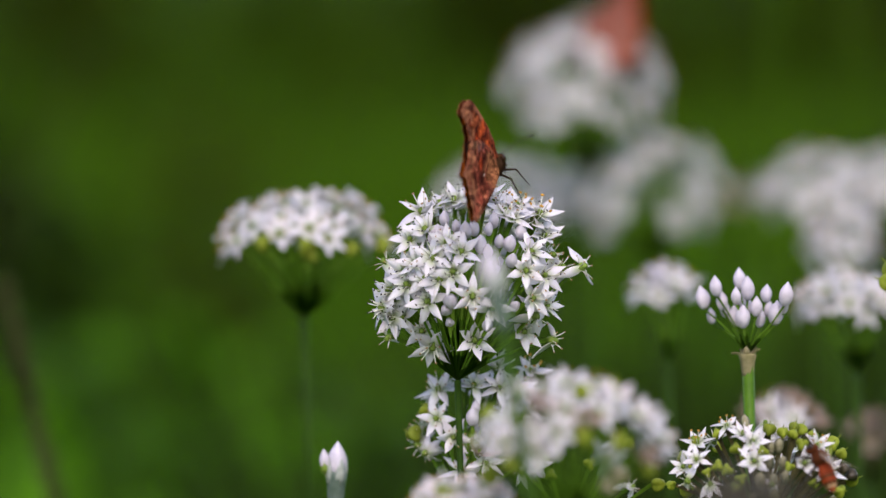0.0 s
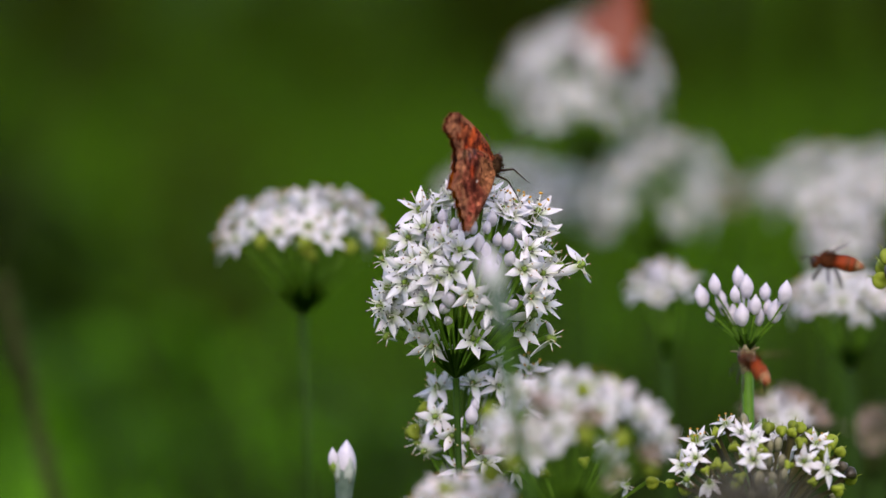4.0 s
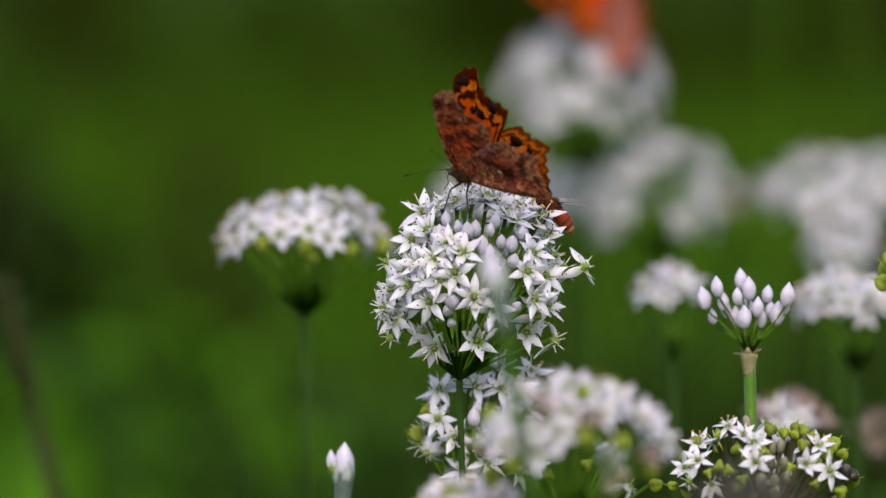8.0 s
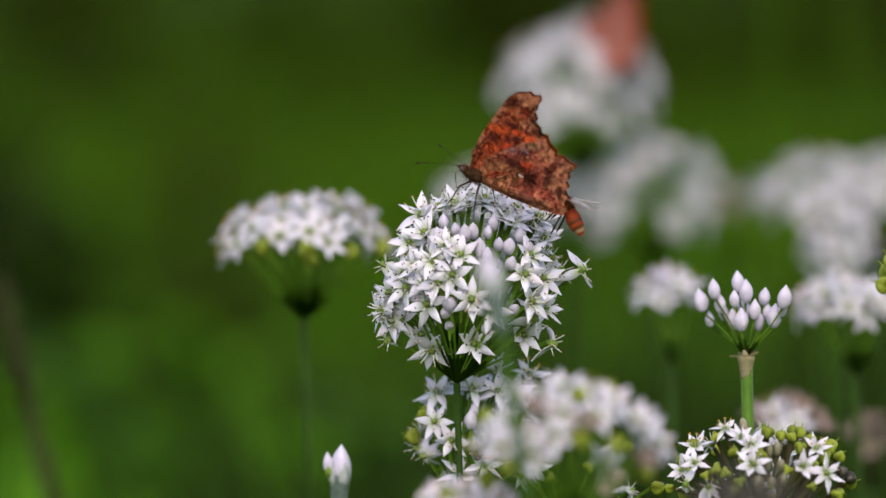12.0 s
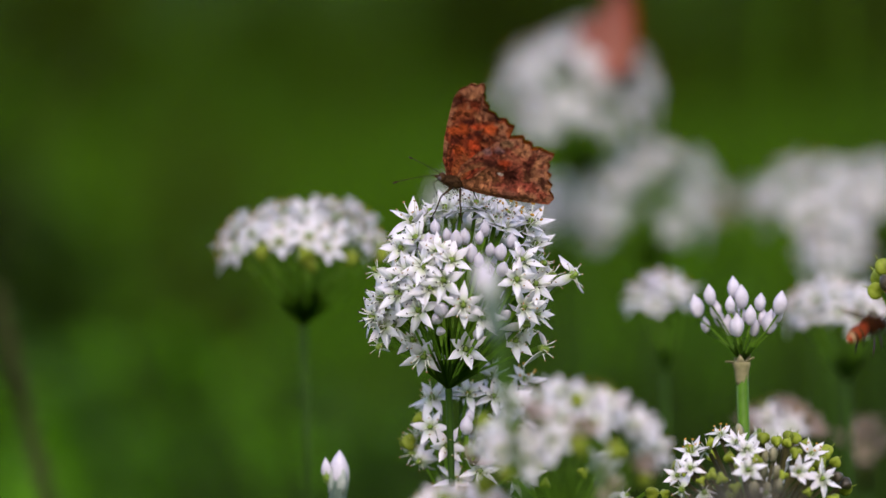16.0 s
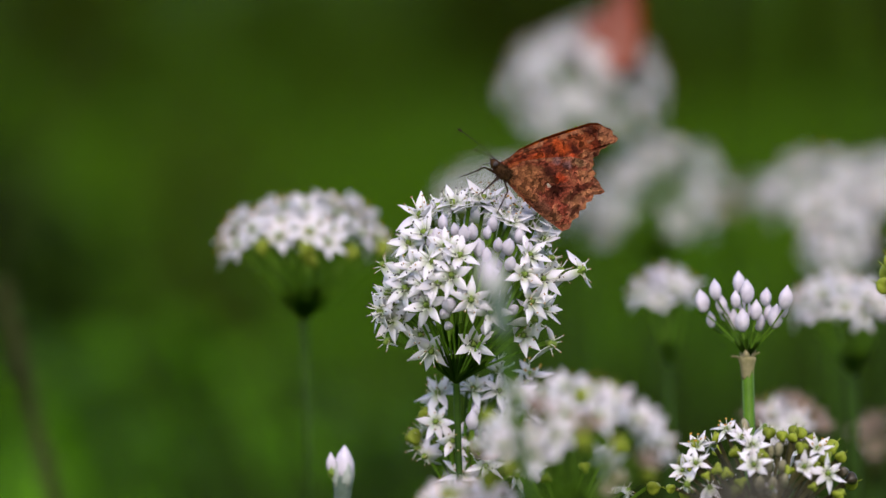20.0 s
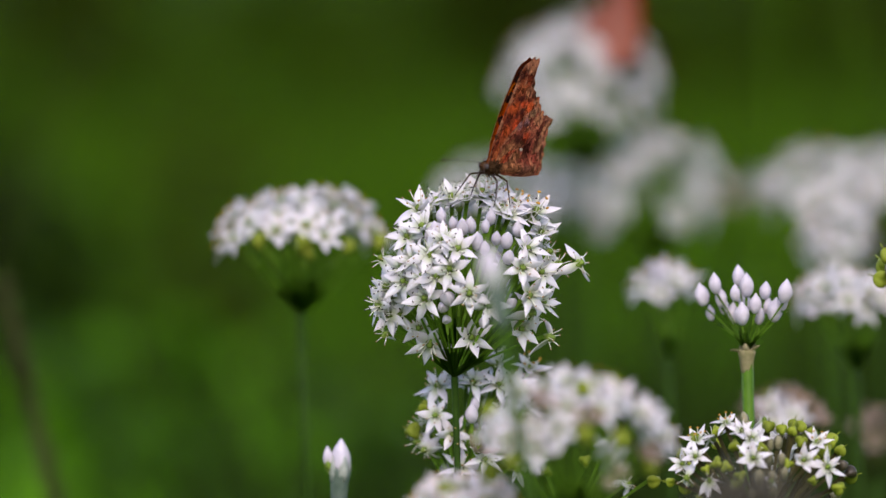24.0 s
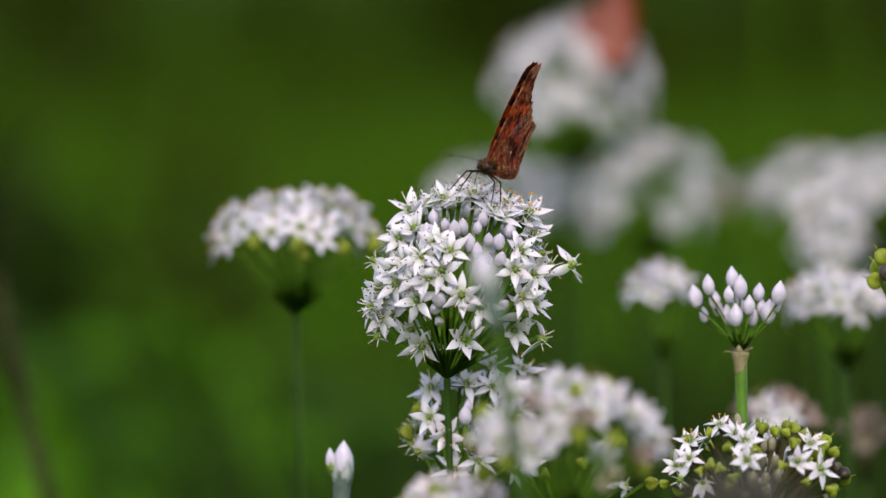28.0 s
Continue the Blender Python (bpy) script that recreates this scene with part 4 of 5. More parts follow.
def butterfly(label, m, wings=COMMA_WINGS, spread=3.0, fore=20.0, spots=True):
    """A butterfly with its wings spread degrees off the upright and the forewings swung fore degrees ahead."""
    fly = tagged(new("butterfly"), label, "butterfly")
    fly.matrix_basis = m
    part("thorax", THORAX, fly)
    part("abdomen", ABDOMEN, fly, aim((-1.5 * MM, 0, -0.2 * MM), (-1, 0, 0.02)))
    head = part("head", HEAD, fly, Matrix.Translation((3.1 * MM, 0, -0.1 * MM)) @ Matrix.Scale(0.82, 4))
    for k, side in enumerate((1, -1)):
        part("antenna", FEELERS[k], head, Matrix.Translation((0.7 * MM, side * 0.5 * MM, 0.9 * MM)) @ Matrix.Scale(0.79, 4))
    part("proboscis", TONGUE, head, Matrix.Translation((1.0 * MM, 0, -0.7 * MM)))
    for x, side, me in BUTTERFLY_LEGS:
        part("leg", me, fly, Matrix.Translation((x * 1.5 * MM, side * 0.9 * MM, -1.6 * MM)))
    fly_wings = {}
    for key, (me, marks) in wings.items():
        side = 1 if key.endswith("left") else -1
        w = part(key.split("_")[0], me, fly, wing_pose(side, spread, fore if key.startswith("fore") else 0))
        if spots:
            for mark in marks:
                part("wing_spot", mark, w)
        fly_wings[key] = w
    return fly, fly_wings


def wing_pose(side, spread, fore):
    return pose(0, 0, 0, -side * spread) @ pose(0, 0, 0, 0, fore)


# ---- honey bees: x is ahead ----
def bee_abdomen():
    b = Build()
    prof = [(0.88 * r, 0.9 * h) for r, h in ((1.2, -0.4), (1.6, 0.6), (1.85, 1.9), (1.95, 2.6), (1.9, 3.4), (1.75, 4.2), (1.5, 5.0), (1.1, 5.8), (0.55, 6.5), (0.1, 6.9))]
    b.spindle([(r * MM, h * MM) for r, h in prof], 14)
    b.i = [1 if k // 14 in (3, 5) else 2 if k // 14 in (6, 8) else 0 for k in range(len(b.i))]
    return b.done("abdomen", BEE_AMBER, BEE_BAND, BEE_PALE)


BEE_BELLY = bee_abdomen()
BEE_THORAX = furry("thorax", (0, 0, 0), (2.0 * MM, 1.75 * MM, 1.7 * MM), 420, 0.7 * MM, 5, BEE_FUR)
BEE_HEAD = Build().ball((0, 0, 0), 1.0 * MM, 1.6 * MM, 1.4 * MM, 0, 8, 12).ball((0.2 * MM, 1.2 * MM, 0.3 * MM), 0.6 * MM, 0.5 * MM, 0.9 * MM, 1).ball((0.2 * MM, -1.2 * MM, 0.3 * MM), 0.6 * MM, 0.5 * MM, 0.9 * MM, 1).done("head", BEE_FUR, BEE_DARK)
BEE_WINGS = [Build().blade(length * MM, w * MM, 4, 0.03, 0.015, 8, 0, None, 0.75).done("wing", BEE_WING) for length, w in ((8.0, 2.9), (5.8, 2.1))]


def bee_leg(side, ahead, drop):
    b = Build()
    b.tube([(0, 0, 0), Vector((ahead * 0.4, side * 1.6, -0.4 * drop)) * MM, Vector((ahead * 0.9, side * 1.9, -drop)) * MM, Vector((ahead * 1.2, side * 1.8, -1.45 * drop)) * MM],
           [0.2 * MM, 0.24 * MM, 0.26 * MM, 0.1 * MM], 6)
    return b.done("leg", BEE_DARK)


BEE_LEGS = [(x, s, bee_leg(s, a, d)) for s in (1, -1) for x, a, d in ((1.2, 1.6, 2.2), (0.0, -0.2, 2.6), (-1.2, -1.6, 3.2))]
BEE_FEELER = Build().tube([(0, 0, 0), (0.9 * MM, 0, 0.8 * MM), (2.6 * MM, 0, 0.1 * MM)], [0.14 * MM, 0.12 * MM, 0.12 * MM], 5).done("antenna", BEE_DARK)


def bee(label, m, lift=15):
    """A honey bee; lift: how far its wings stand up off its back, in degrees."""
    it = tagged(new("honey_bee"), label, "bee", "honey bees")
    it.matrix_basis = m
    part("thorax", BEE_THORAX, it)
    part("abdomen", BEE_BELLY, it, aim((-1.5 * MM, 0, -0.2 * MM), (-1, 0, -0.22)))
    head = part("head", BEE_HEAD, it, Matrix.Translation((2.7 * MM, 0, -0.5 * MM)))
    for s in (1, -1):
        part("antenna", BEE_FEELER, head, Matrix.Translation((0.8 * MM, s * 0.4 * MM, 0.4 * MM)) @ Matrix.Rotation(s * 0.5, 4, "Z"))
        for k, (back, turn) in enumerate(((0.4, 46), (-0.5, 30))):
            part("wing", BEE_WINGS[k], it, Matrix.Translation((back * MM, s * 0.9 * MM, 1.4 * MM)) @ pose(0, 0, 0, 0, -lift, 180 - s * turn) @ pose(0, 0, 0, s * 25))
    for x, s, me in BEE_LEGS:
        part("leg", me, it, Matrix.Translation((x * MM, s * 0.8 * MM, -1.3 * MM)))
    return it


# ---- ground, meadow and weeds ----
def ground_sheet():
    v, f = [], []
    xs = [-400, -60, -12] + [-4 + 0.25 * k for k in range(33)] + [12, 60, 400]
    ys = [-400, -60, -8] + [-2 + 0.4 * k for k in range(60)] + [40, 120, 800]
    for y in ys:
        for x in xs:
            v.append((x, y, 0.02 * noise.noise((x * 1.3, y * 1.3, 0)) - 0.03))
    n = len(xs)
    for j in range(len(ys) - 1):
        for i in range(n - 1):
            f.append((j * n + i, j * n + i + 1, (j + 1) * n + i + 1, (j + 1) * n + i))
    tagged(new("ground", mesh("ground", v, f, (EARTH,))), "green mossy earth of a meadow", "ground", kind="structure")


def tuft_mesh(name, places, mat, r, tall, wide, blades):
    """Many grass blades in one mesh: three-sided, bent, tapering."""
    v, f = [], []
    for x, y, h in places:
        for _ in range(blades):
            a, lean = r.uniform(0, 6.28), r.uniform(0.1, 0.6)
            px, py = x + r.gauss(0, 0.03), y + r.gauss(0, 0.03)
            hh, w = tall * h * r.uniform(0.5, 1.1), wide * r.uniform(0.7, 1.3)
            dx, dy = math.cos(a), math.sin(a)
            o = len(v)
            for s in (0, 0.5, 0.85):
                cx, cy, cz = px + dx * lean * hh * s * s, py + dy * lean * hh * s * s, hh * (s - 0.25 * lean * s * s) - 0.03
                ww = w * (1 - 0.6 * s)
                v += [(cx - dy * ww, cy + dx * ww, cz), (cx + dy * ww, cy - dx * ww, cz), (cx + dx * ww * 0.5, cy + dy * ww * 0.5, cz + ww * 0.3)]
            v.append((px + dx * lean * hh, py + dy * lean * hh, hh * (1 - 0.25 * lean) - 0.03))
            for k in (0, 3):
                for e in range(3):
                    q = (e + 1) % 3
                    f.append((o + k + e, o + k + q, o + k + 3 + q, o + k + 3 + e))
            f += [(o + 6, o + 7, o + 9), (o + 7, o + 8, o + 9), (o + 8, o + 6, o + 9)]
    return mesh(name, v, f, (mat,))


def meadow():
    r = random.Random(21)
    places, dry = [], []
    for k in range(8500):
        y = 0.75 + 15 * r.random() ** 1.6 if k < 5200 else r.uniform(-3, 15)
        x = r.uniform(-1, 1) * (0.7 + 0.22 * y) if k < 5200 else r.uniform(-6, 6)
        if y < 0.75 and abs(x) < 0.8:
            continue
        n = noise.noise((x * 1.1 + 3, y * 0.5, 0.3))
        if n > -0.25:
            (dry if r.random() < 0.07 else places).append((x, y, 0.8 + 0.5 * n))
    tagged(new("meadow_grass", tuft_mesh("meadow_grass", places, GRASS, r, 0.3, 0.0035, 7)), "long lush green meadow grass", "grass", kind="stuff")
    tagged(new("dry_grass", tuft_mesh("dry_grass", dry, STRAW, r, 0.38, 0.0025, 6)), "straw-coloured dry grass in the meadow", "grass", kind="stuff")


def chive_leaves():
    """Strap-like leaves: short ones at the foot of the plants, and a taller thicket behind that thins out to the left,
    its shade put into a darker green.
    """
    r = random.Random(22)
    places = [(r.uniform(-0.3, 0.3), r.uniform(-0.2, 0.6), r.uniform(0.6, 1.0)) for _ in range(120)]
    tagged(new("chive_leaves", tuft_mesh("chive_leaves", places, LEAF, r, 0.36, 0.0022, 6)), "narrow strap-like green chive leaves", "leaves", kind="stuff")
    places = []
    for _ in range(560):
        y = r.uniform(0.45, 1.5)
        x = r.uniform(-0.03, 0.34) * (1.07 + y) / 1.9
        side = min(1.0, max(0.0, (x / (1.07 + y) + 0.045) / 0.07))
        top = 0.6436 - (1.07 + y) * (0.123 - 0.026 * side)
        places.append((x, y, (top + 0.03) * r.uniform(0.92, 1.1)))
    tagged(new("chive_thicket", tuft_mesh("chive_thicket", places, LEAF_SHADE, r, 1.0, 0.003, 8)), "dense chive leaves behind the flowers, shade put into their green", "leaves", kind="stuff")


def weed(label, x, y, high, wide, mat, n, seed, leaf=0.05):
    """A leafy weed: an Empty on the ground, branching stalks and a crown of separate leaves."""
    r = random.Random(seed)
    it = tagged(new("leafy_weed"), label, "plant", "weeds in the meadow")
    it.location = (x, y, 0)
    crown = Build()
    tips = []
    for k in range(9):
        a = r.uniform(0, 6.28)
        tip = Vector((math.cos(a) * wide * r.uniform(0.2, 0.9), math.sin(a) * wide * r.uniform(0.2, 0.9), high * r.uniform(0.6, 1.0)))
        part("stalk", Build().tube([(0, 0, -0.03), Vector((tip.x * 0.3, tip.y * 0.3, tip.z * 0.5)), tip], [0.006, 0.004, 0.0015], 5).done("stalk", STEM), it)
        tips.append(tip)
    for k in range(n):
        t = r.choice(tips)
        s = r.uniform(0.15, 1.0)
        p = Vector((t.x * s, t.y * s, t.z * s)) + Vector((r.gauss(0, 1), r.gauss(0, 1), r.gauss(0, 0.6))) * wide * 0.22
        p.z = max(p.z, 0.01)
        crown.blade(leaf * r.uniform(0.6, 1.3), leaf * 0.45, r.uniform(-60, 10), 0.15, 0.02, 3, 0, aim(p, (r.gauss(0, 0.5), r.gauss(0, 0.5), 1), r.uniform(0, 6.28)))
    part("foliage", crown.done("foliage", mat), it)
    return it


def grass_culm(label, foot, tip, mat, ear=0.06, thick=1.2, awns=26, seed=1):
    """A tall grass stalk with its ear of spikelets."""
    r = random.Random(seed)
    it = tagged(new("grass_stalk"), label, "grass", "tall grass stalks")
    it.location = (foot[0], foot[1], 0)
    top = Vector(tip) - Vector((foot[0], foot[1], 0))
    def along(s):
        return Vector((top.x * s ** 1.6, top.y * s ** 1.6, (top.z + 0.06) * s - 0.06))
    part("culm", Build().tube([along(k / 8) for k in range(9)], [thick * MM * (1.3 - 0.9 * k / 8) for k in range(9)], 6).done("culm", mat), it)
    b = Build()
    if ear:
        span = ear / max(top.length, 0.01)
        for k in range(awns):
            s = 1 - span * k / awns
            b.blade(r.uniform(5, 8) * MM, (3.2 if awns > 60 else 2.2) * MM, 20, 0.2, 0.08, 3, 0, aim(along(s), along(min(1, s + 0.02)) - along(s - 0.02), 2.4 * k) @ Matrix.Rotation(-radians(52), 4, "Y"))
        part("ear", b.done("ear", mat), it)
    for k, s in enumerate((0.35, 0.55)):
        part("leaf_blade", Build().blade(0.16, 0.007, 60, 0.2, 0.04, 6).done("leaf_blade", mat), it, aim(along(s), (0.3 - 0.6 * k, 0.2, 1), 2.0 * k) @ Matrix.Rotation(-radians(65), 4, "Y"))
    return it



SMALL_BUD = closed_bud("pale closed flower bud on a grey-green stem", (-0.0217, -0.0330, 0.5129), (0.04, 0), GLAUCOUS, 1.2, True)
FRONT_BUD = closed_bud("closed pale bud standing before the round head", (0.0081, -0.1400, 0.5622), (-0.21, 0), STEM_DULL_SHADE, 0.75)

COMMA, COMMA_PARTS = butterfly("brown and orange butterfly with ragged wings on a flower head", pose(0.0111, -0.0122, 0.5687))
RESTING, RESTING_PARTS = butterfly("orange butterfly resting with folded wings on a far flower head", pose(0.0517, 0.3100, 0.5729, 0, 8, -48), SALMON_WINGS, 4, 20, False)
VISITOR, VISITOR_PARTS = butterfly("orange butterfly with black spots flying in", pose(0.0156, 0.3931, 0.6302), spread=40)
VISITOR_TOO, VISITOR_TOO_PARTS = butterfly("second orange butterfly flying past", pose(-0.1928, 0.1808, 0.6238), spread=40)
PALE_VISITOR, PALE_VISITOR_PARTS = butterfly("whitish butterfly flying past behind the flowers", pose(0.2621, 1.0411, 0.6336), PALE_WINGS, 40, 25, False)
BEE_ROVING = bee("amber-banded honey bee crawling over the seeding head", pose(0.0773, -0.0411, 0.5105))
BEE_FEEDING = bee("brown furry honey bee feeding on the round flower head", pose(0.1076, -0.0243, 0.5216), 25)

ground_sheet()
meadow()
chive_leaves()
weed("bright green leafy weed in the meadow", -0.167, 1.617, 0.379, 0.17, LEAF, 800, 1, 0.060)
weed("bright green leafy weed in the meadow", -0.135, 1.513, 0.342, 0.14, LEAF, 600, 11, 0.060)
weed("bright green leafy weed in the meadow", -0.263, 4.112, 0.214, 0.16, LEAF, 260, 2, 0.050)
# the dark bushes and low weeds stand in for shaded gaps, by leaf colour
weed("bush with shade put into its dark green leaves", -0.323, 2.523, 0.414, 0.10, LEAF_DEEP_SHADE, 420, 3, 0.060)
weed("bush with shade put into its dark green leaves", -0.262, 2.122, 0.422, 0.04, LEAF_DEEP_SHADE, 300, 12, 0.050)
weed("bright green low weed in the meadow", -0.170, 1.216, 0.390, 0.15, LEAF, 700, 14, 0.050)
weed("bright green low weed in the meadow", -0.116, 1.065, 0.385, 0.12, LEAF, 600, 15, 0.050)
weed("bush with shade put into its dark green leaves", -0.454, 2.829, 0.469, 0.18, LEAF_DEEP_SHADE, 700, 4, 0.060)
weed("low weed with shade put into its dark green leaves", -0.123, 2.105, 0.219, 0.05, LEAF_DEEP_SHADE, 120, 5, 0.040)
weed("bright green leafy weed in the meadow", 0.209, 3.116, 0.306, 0.10, LEAF, 160, 7, 0.050)
weed("bush with shade put into its dark green leaves", 0.388, 2.726, 0.435, 0.12, LEAF_DEEP_SHADE, 300, 8, 0.060)
weed("low weed with shade put into its dark green leaves", -0.198, 3.325, 0.393, 0.07, LEAF_OLIVE, 200, 9, 0.050)

# a row of shrubs added to make the far end of the meadow darker
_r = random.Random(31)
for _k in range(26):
    weed("dull green shrub added to darken the end of the meadow", -3.2 + 0.26 * _k + _r.uniform(-0.1, 0.1), 8.2 + _r.uniform(-0.7, 1.6), _r.uniform(0.6, 1.1), 0.32, LEAF_OLIVE, 260, 40 + _k, 0.09)
grass_culm("brownish grass stalk with a lumpy ear", (-0.03, 0.25), (-0.1143, 0.2500, 0.5157), EAR, 0.1, 0.9, 90, 1)
grass_culm("dark leaning grass stalk", (-0.332, 0.921), (-0.1373, 0.9336, 0.5516), STRAW, 0.08, 1.5, 30, 2)
grass_culm("tall green grass stalk", (0.166, 1.021), (0.1658, 1.0366, 0.5821), GRASS, 0.00, 2.4, 30, 3)
grass_culm("tall green grass stalk", (0.147, 1.124), (0.1481, 1.1402, 0.5742), GRASS, 0.00, 2.2, 30, 4)


# ---- movements ----
def motions():
    # the comma butterfly walks and turns on the head, and opens its wings twice
    walk(COMMA, [(t, pose(x, y, z, a, b, c)) for t, x, y, z, a, b, c in (
        (0, 0.0111, -0.0122, 0.5687, -5, -26, 74), (1, 0.0100, -0.0122, 0.5687, -5, -32, 74), (1.6, 0.0101, -0.0122, 0.5687, -5, -32, 74),
        (2, 0.0091, -0.0123, 0.5681, -17, -34, 69), (2.6, 0.0105, -0.0123, 0.5679, -6, -33, 69), (3, 0.0106, -0.0123, 0.5679, -6, -33, 69),
        (3.5, 0.0105, -0.0123, 0.5679, -6, -33, 69), (5.5, 0.0114, -0.0122, 0.5687, -6, -25, 73), (5.8, 0.0115, -0.0122, 0.5687, -6, -25, 73),
        (6, 0.0105, -0.0122, 0.5692, -14, -24, 82), (6.3, 0.0107, -0.0122, 0.5692, -14, -24, 82), (6.5, 0.0083, -0.0122, 0.5686, -25, -38, 116),
        (6.8, 0.0083, -0.0122, 0.5686, -25, -38, 116), (7, 0.0058, -0.0122, 0.5702, -29, -27, 124), (7.2, 0.0058, -0.0122, 0.5702, -29, -27, 124),
        (7.5, 0.0038, -0.0123, 0.5682, -25, -20, 138), (7.9, 0.0038, -0.0123, 0.5682, -25, -20, 138), (8, 0.0044, -0.0124, 0.5670, -29, -8, 147),
        (8.2, 0.0044, -0.0124, 0.5670, -29, -8, 147), (8.5, 0.0061, -0.0123, 0.5679, -24, -19, 159), (9, 0.0061, -0.0123, 0.5679, -24, -19, 159),
        (9.5, 0.0062, -0.0123, 0.5679, -24, -19, 159), (10, 0.0061, -0.0123, 0.5682, -28, -23, 156), (10.5, 0.0064, -0.0124, 0.5669, -24, -11, 162),
        (11, 0.0063, -0.0124, 0.5669, -24, -11, 162), (11.5, 0.0064, -0.0124, 0.5669, -24, -11, 162), (12, 0.0076, -0.0123, 0.5676, -20, -18, 157),
        (12.5, 0.0076, -0.0123, 0.5676, -20, -18, 157), (14.5, 0.0043, -0.0124, 0.5671, -24, -5, 158), (15, 0.0044, -0.0124, 0.5671, -24, -5, 158),
        (15.5, 0.0040, -0.0124, 0.5671, -24, -5, 158), (16, 0.0040, -0.0123, 0.5675, -28, -8, 163), (16.5, 0.0041, -0.0123, 0.5675, -28, -8, 163),
        (17, 0.0041, -0.0123, 0.5681, -26, -8, 163), (17.5, 0.0040, -0.0123, 0.5681, -26, -8, 163), (18, 0.0043, -0.0123, 0.5688, -26, -8, 163),
        (18.3, 0.0055, -0.0122, 0.5694, -18, -12, 168), (18.5, 0.0095, -0.0121, 0.5701, -2, -33, 202), (18.7, 0.0095, -0.0121, 0.5701, -2, -33, 202),
        (19, 0.0138, -0.0120, 0.5717, -8, -50, 203), (19.5, 0.0131, -0.0123, 0.5682, -26, -35, 216), (20, 0.0130, -0.0123, 0.5682, -26, -35, 216),
        (20.5, 0.0139, -0.0123, 0.5674, -35, -41, 220), (21, 0.0140, -0.0123, 0.5674, -35, -41, 220), (21.5, 0.0141, -0.0123, 0.5674, -35, -41, 220),
        (23.5, 0.0095, -0.0123, 0.5680, -13, -11, 245), (24, 0.0103, -0.0123, 0.5679, -12, -3, 240), (24.5, 0.0120, -0.0123, 0.5681, -25, -9, 251),
        (25, 0.0120, -0.0123, 0.5681, -25, -9, 251), (25.5, 0.0120, -0.0123, 0.5681, -25, -9, 251), (26, 0.0123, -0.0123, 0.5685, -21, -10, 249),
        (26.5, 0.0122, -0.0123, 0.5685, -21, -10, 249), (27, 0.0111, -0.0123, 0.5684, -18, -8, 248), (27.5, 0.0108, -0.0123, 0.5683, -19, -6, 252),
        (28, 0.0109, -0.0123, 0.5683, -19, -6, 252),
    )])
    beat = ((0, 1, 3), (3, 1, 2), (5.5, 1, 1), (6, 1, 12), (6.2, 1, 12), (6.4, 16, 21), (6.5, 22, 31), (6.6, 34, 31), (6.7, 38, 31), (6.85, 22, 32), (7, 37, 37), (7.15, 45, 37), (7.3, 30, 34), (7.4, 12, 31), (7.5, 1, 28), (7.85, 1, 28), (8, 11, 28), (8.1, 14, 28), (8.2, 8, 29), (8.3, 1, 27), (9, 1, 24), (10, 1, 25), (11, 1, 24), (12, 1, 11), (15, 1, 22), (16, 1, 23), (17, 1, 25), (18.2, 1, 22), (18.4, 1, 10), (18.6, 1, 6), (19, 1, 4), (20, 1, 1), (21.5, 1, -0), (23.5, 1, 24), (24, 1, 14), (25, 1, 20), (26, 1, 12), (27, 1, 12), (28, 1, 15))
    for key, wing in COMMA_PARTS.items():
        side, ahead = (1 if key.endswith("left") else -1), (1 if key.startswith("fore") else 0)
        walk(wing, [(t, wing_pose(side, spread, fore * ahead)) for t, spread, fore in beat])
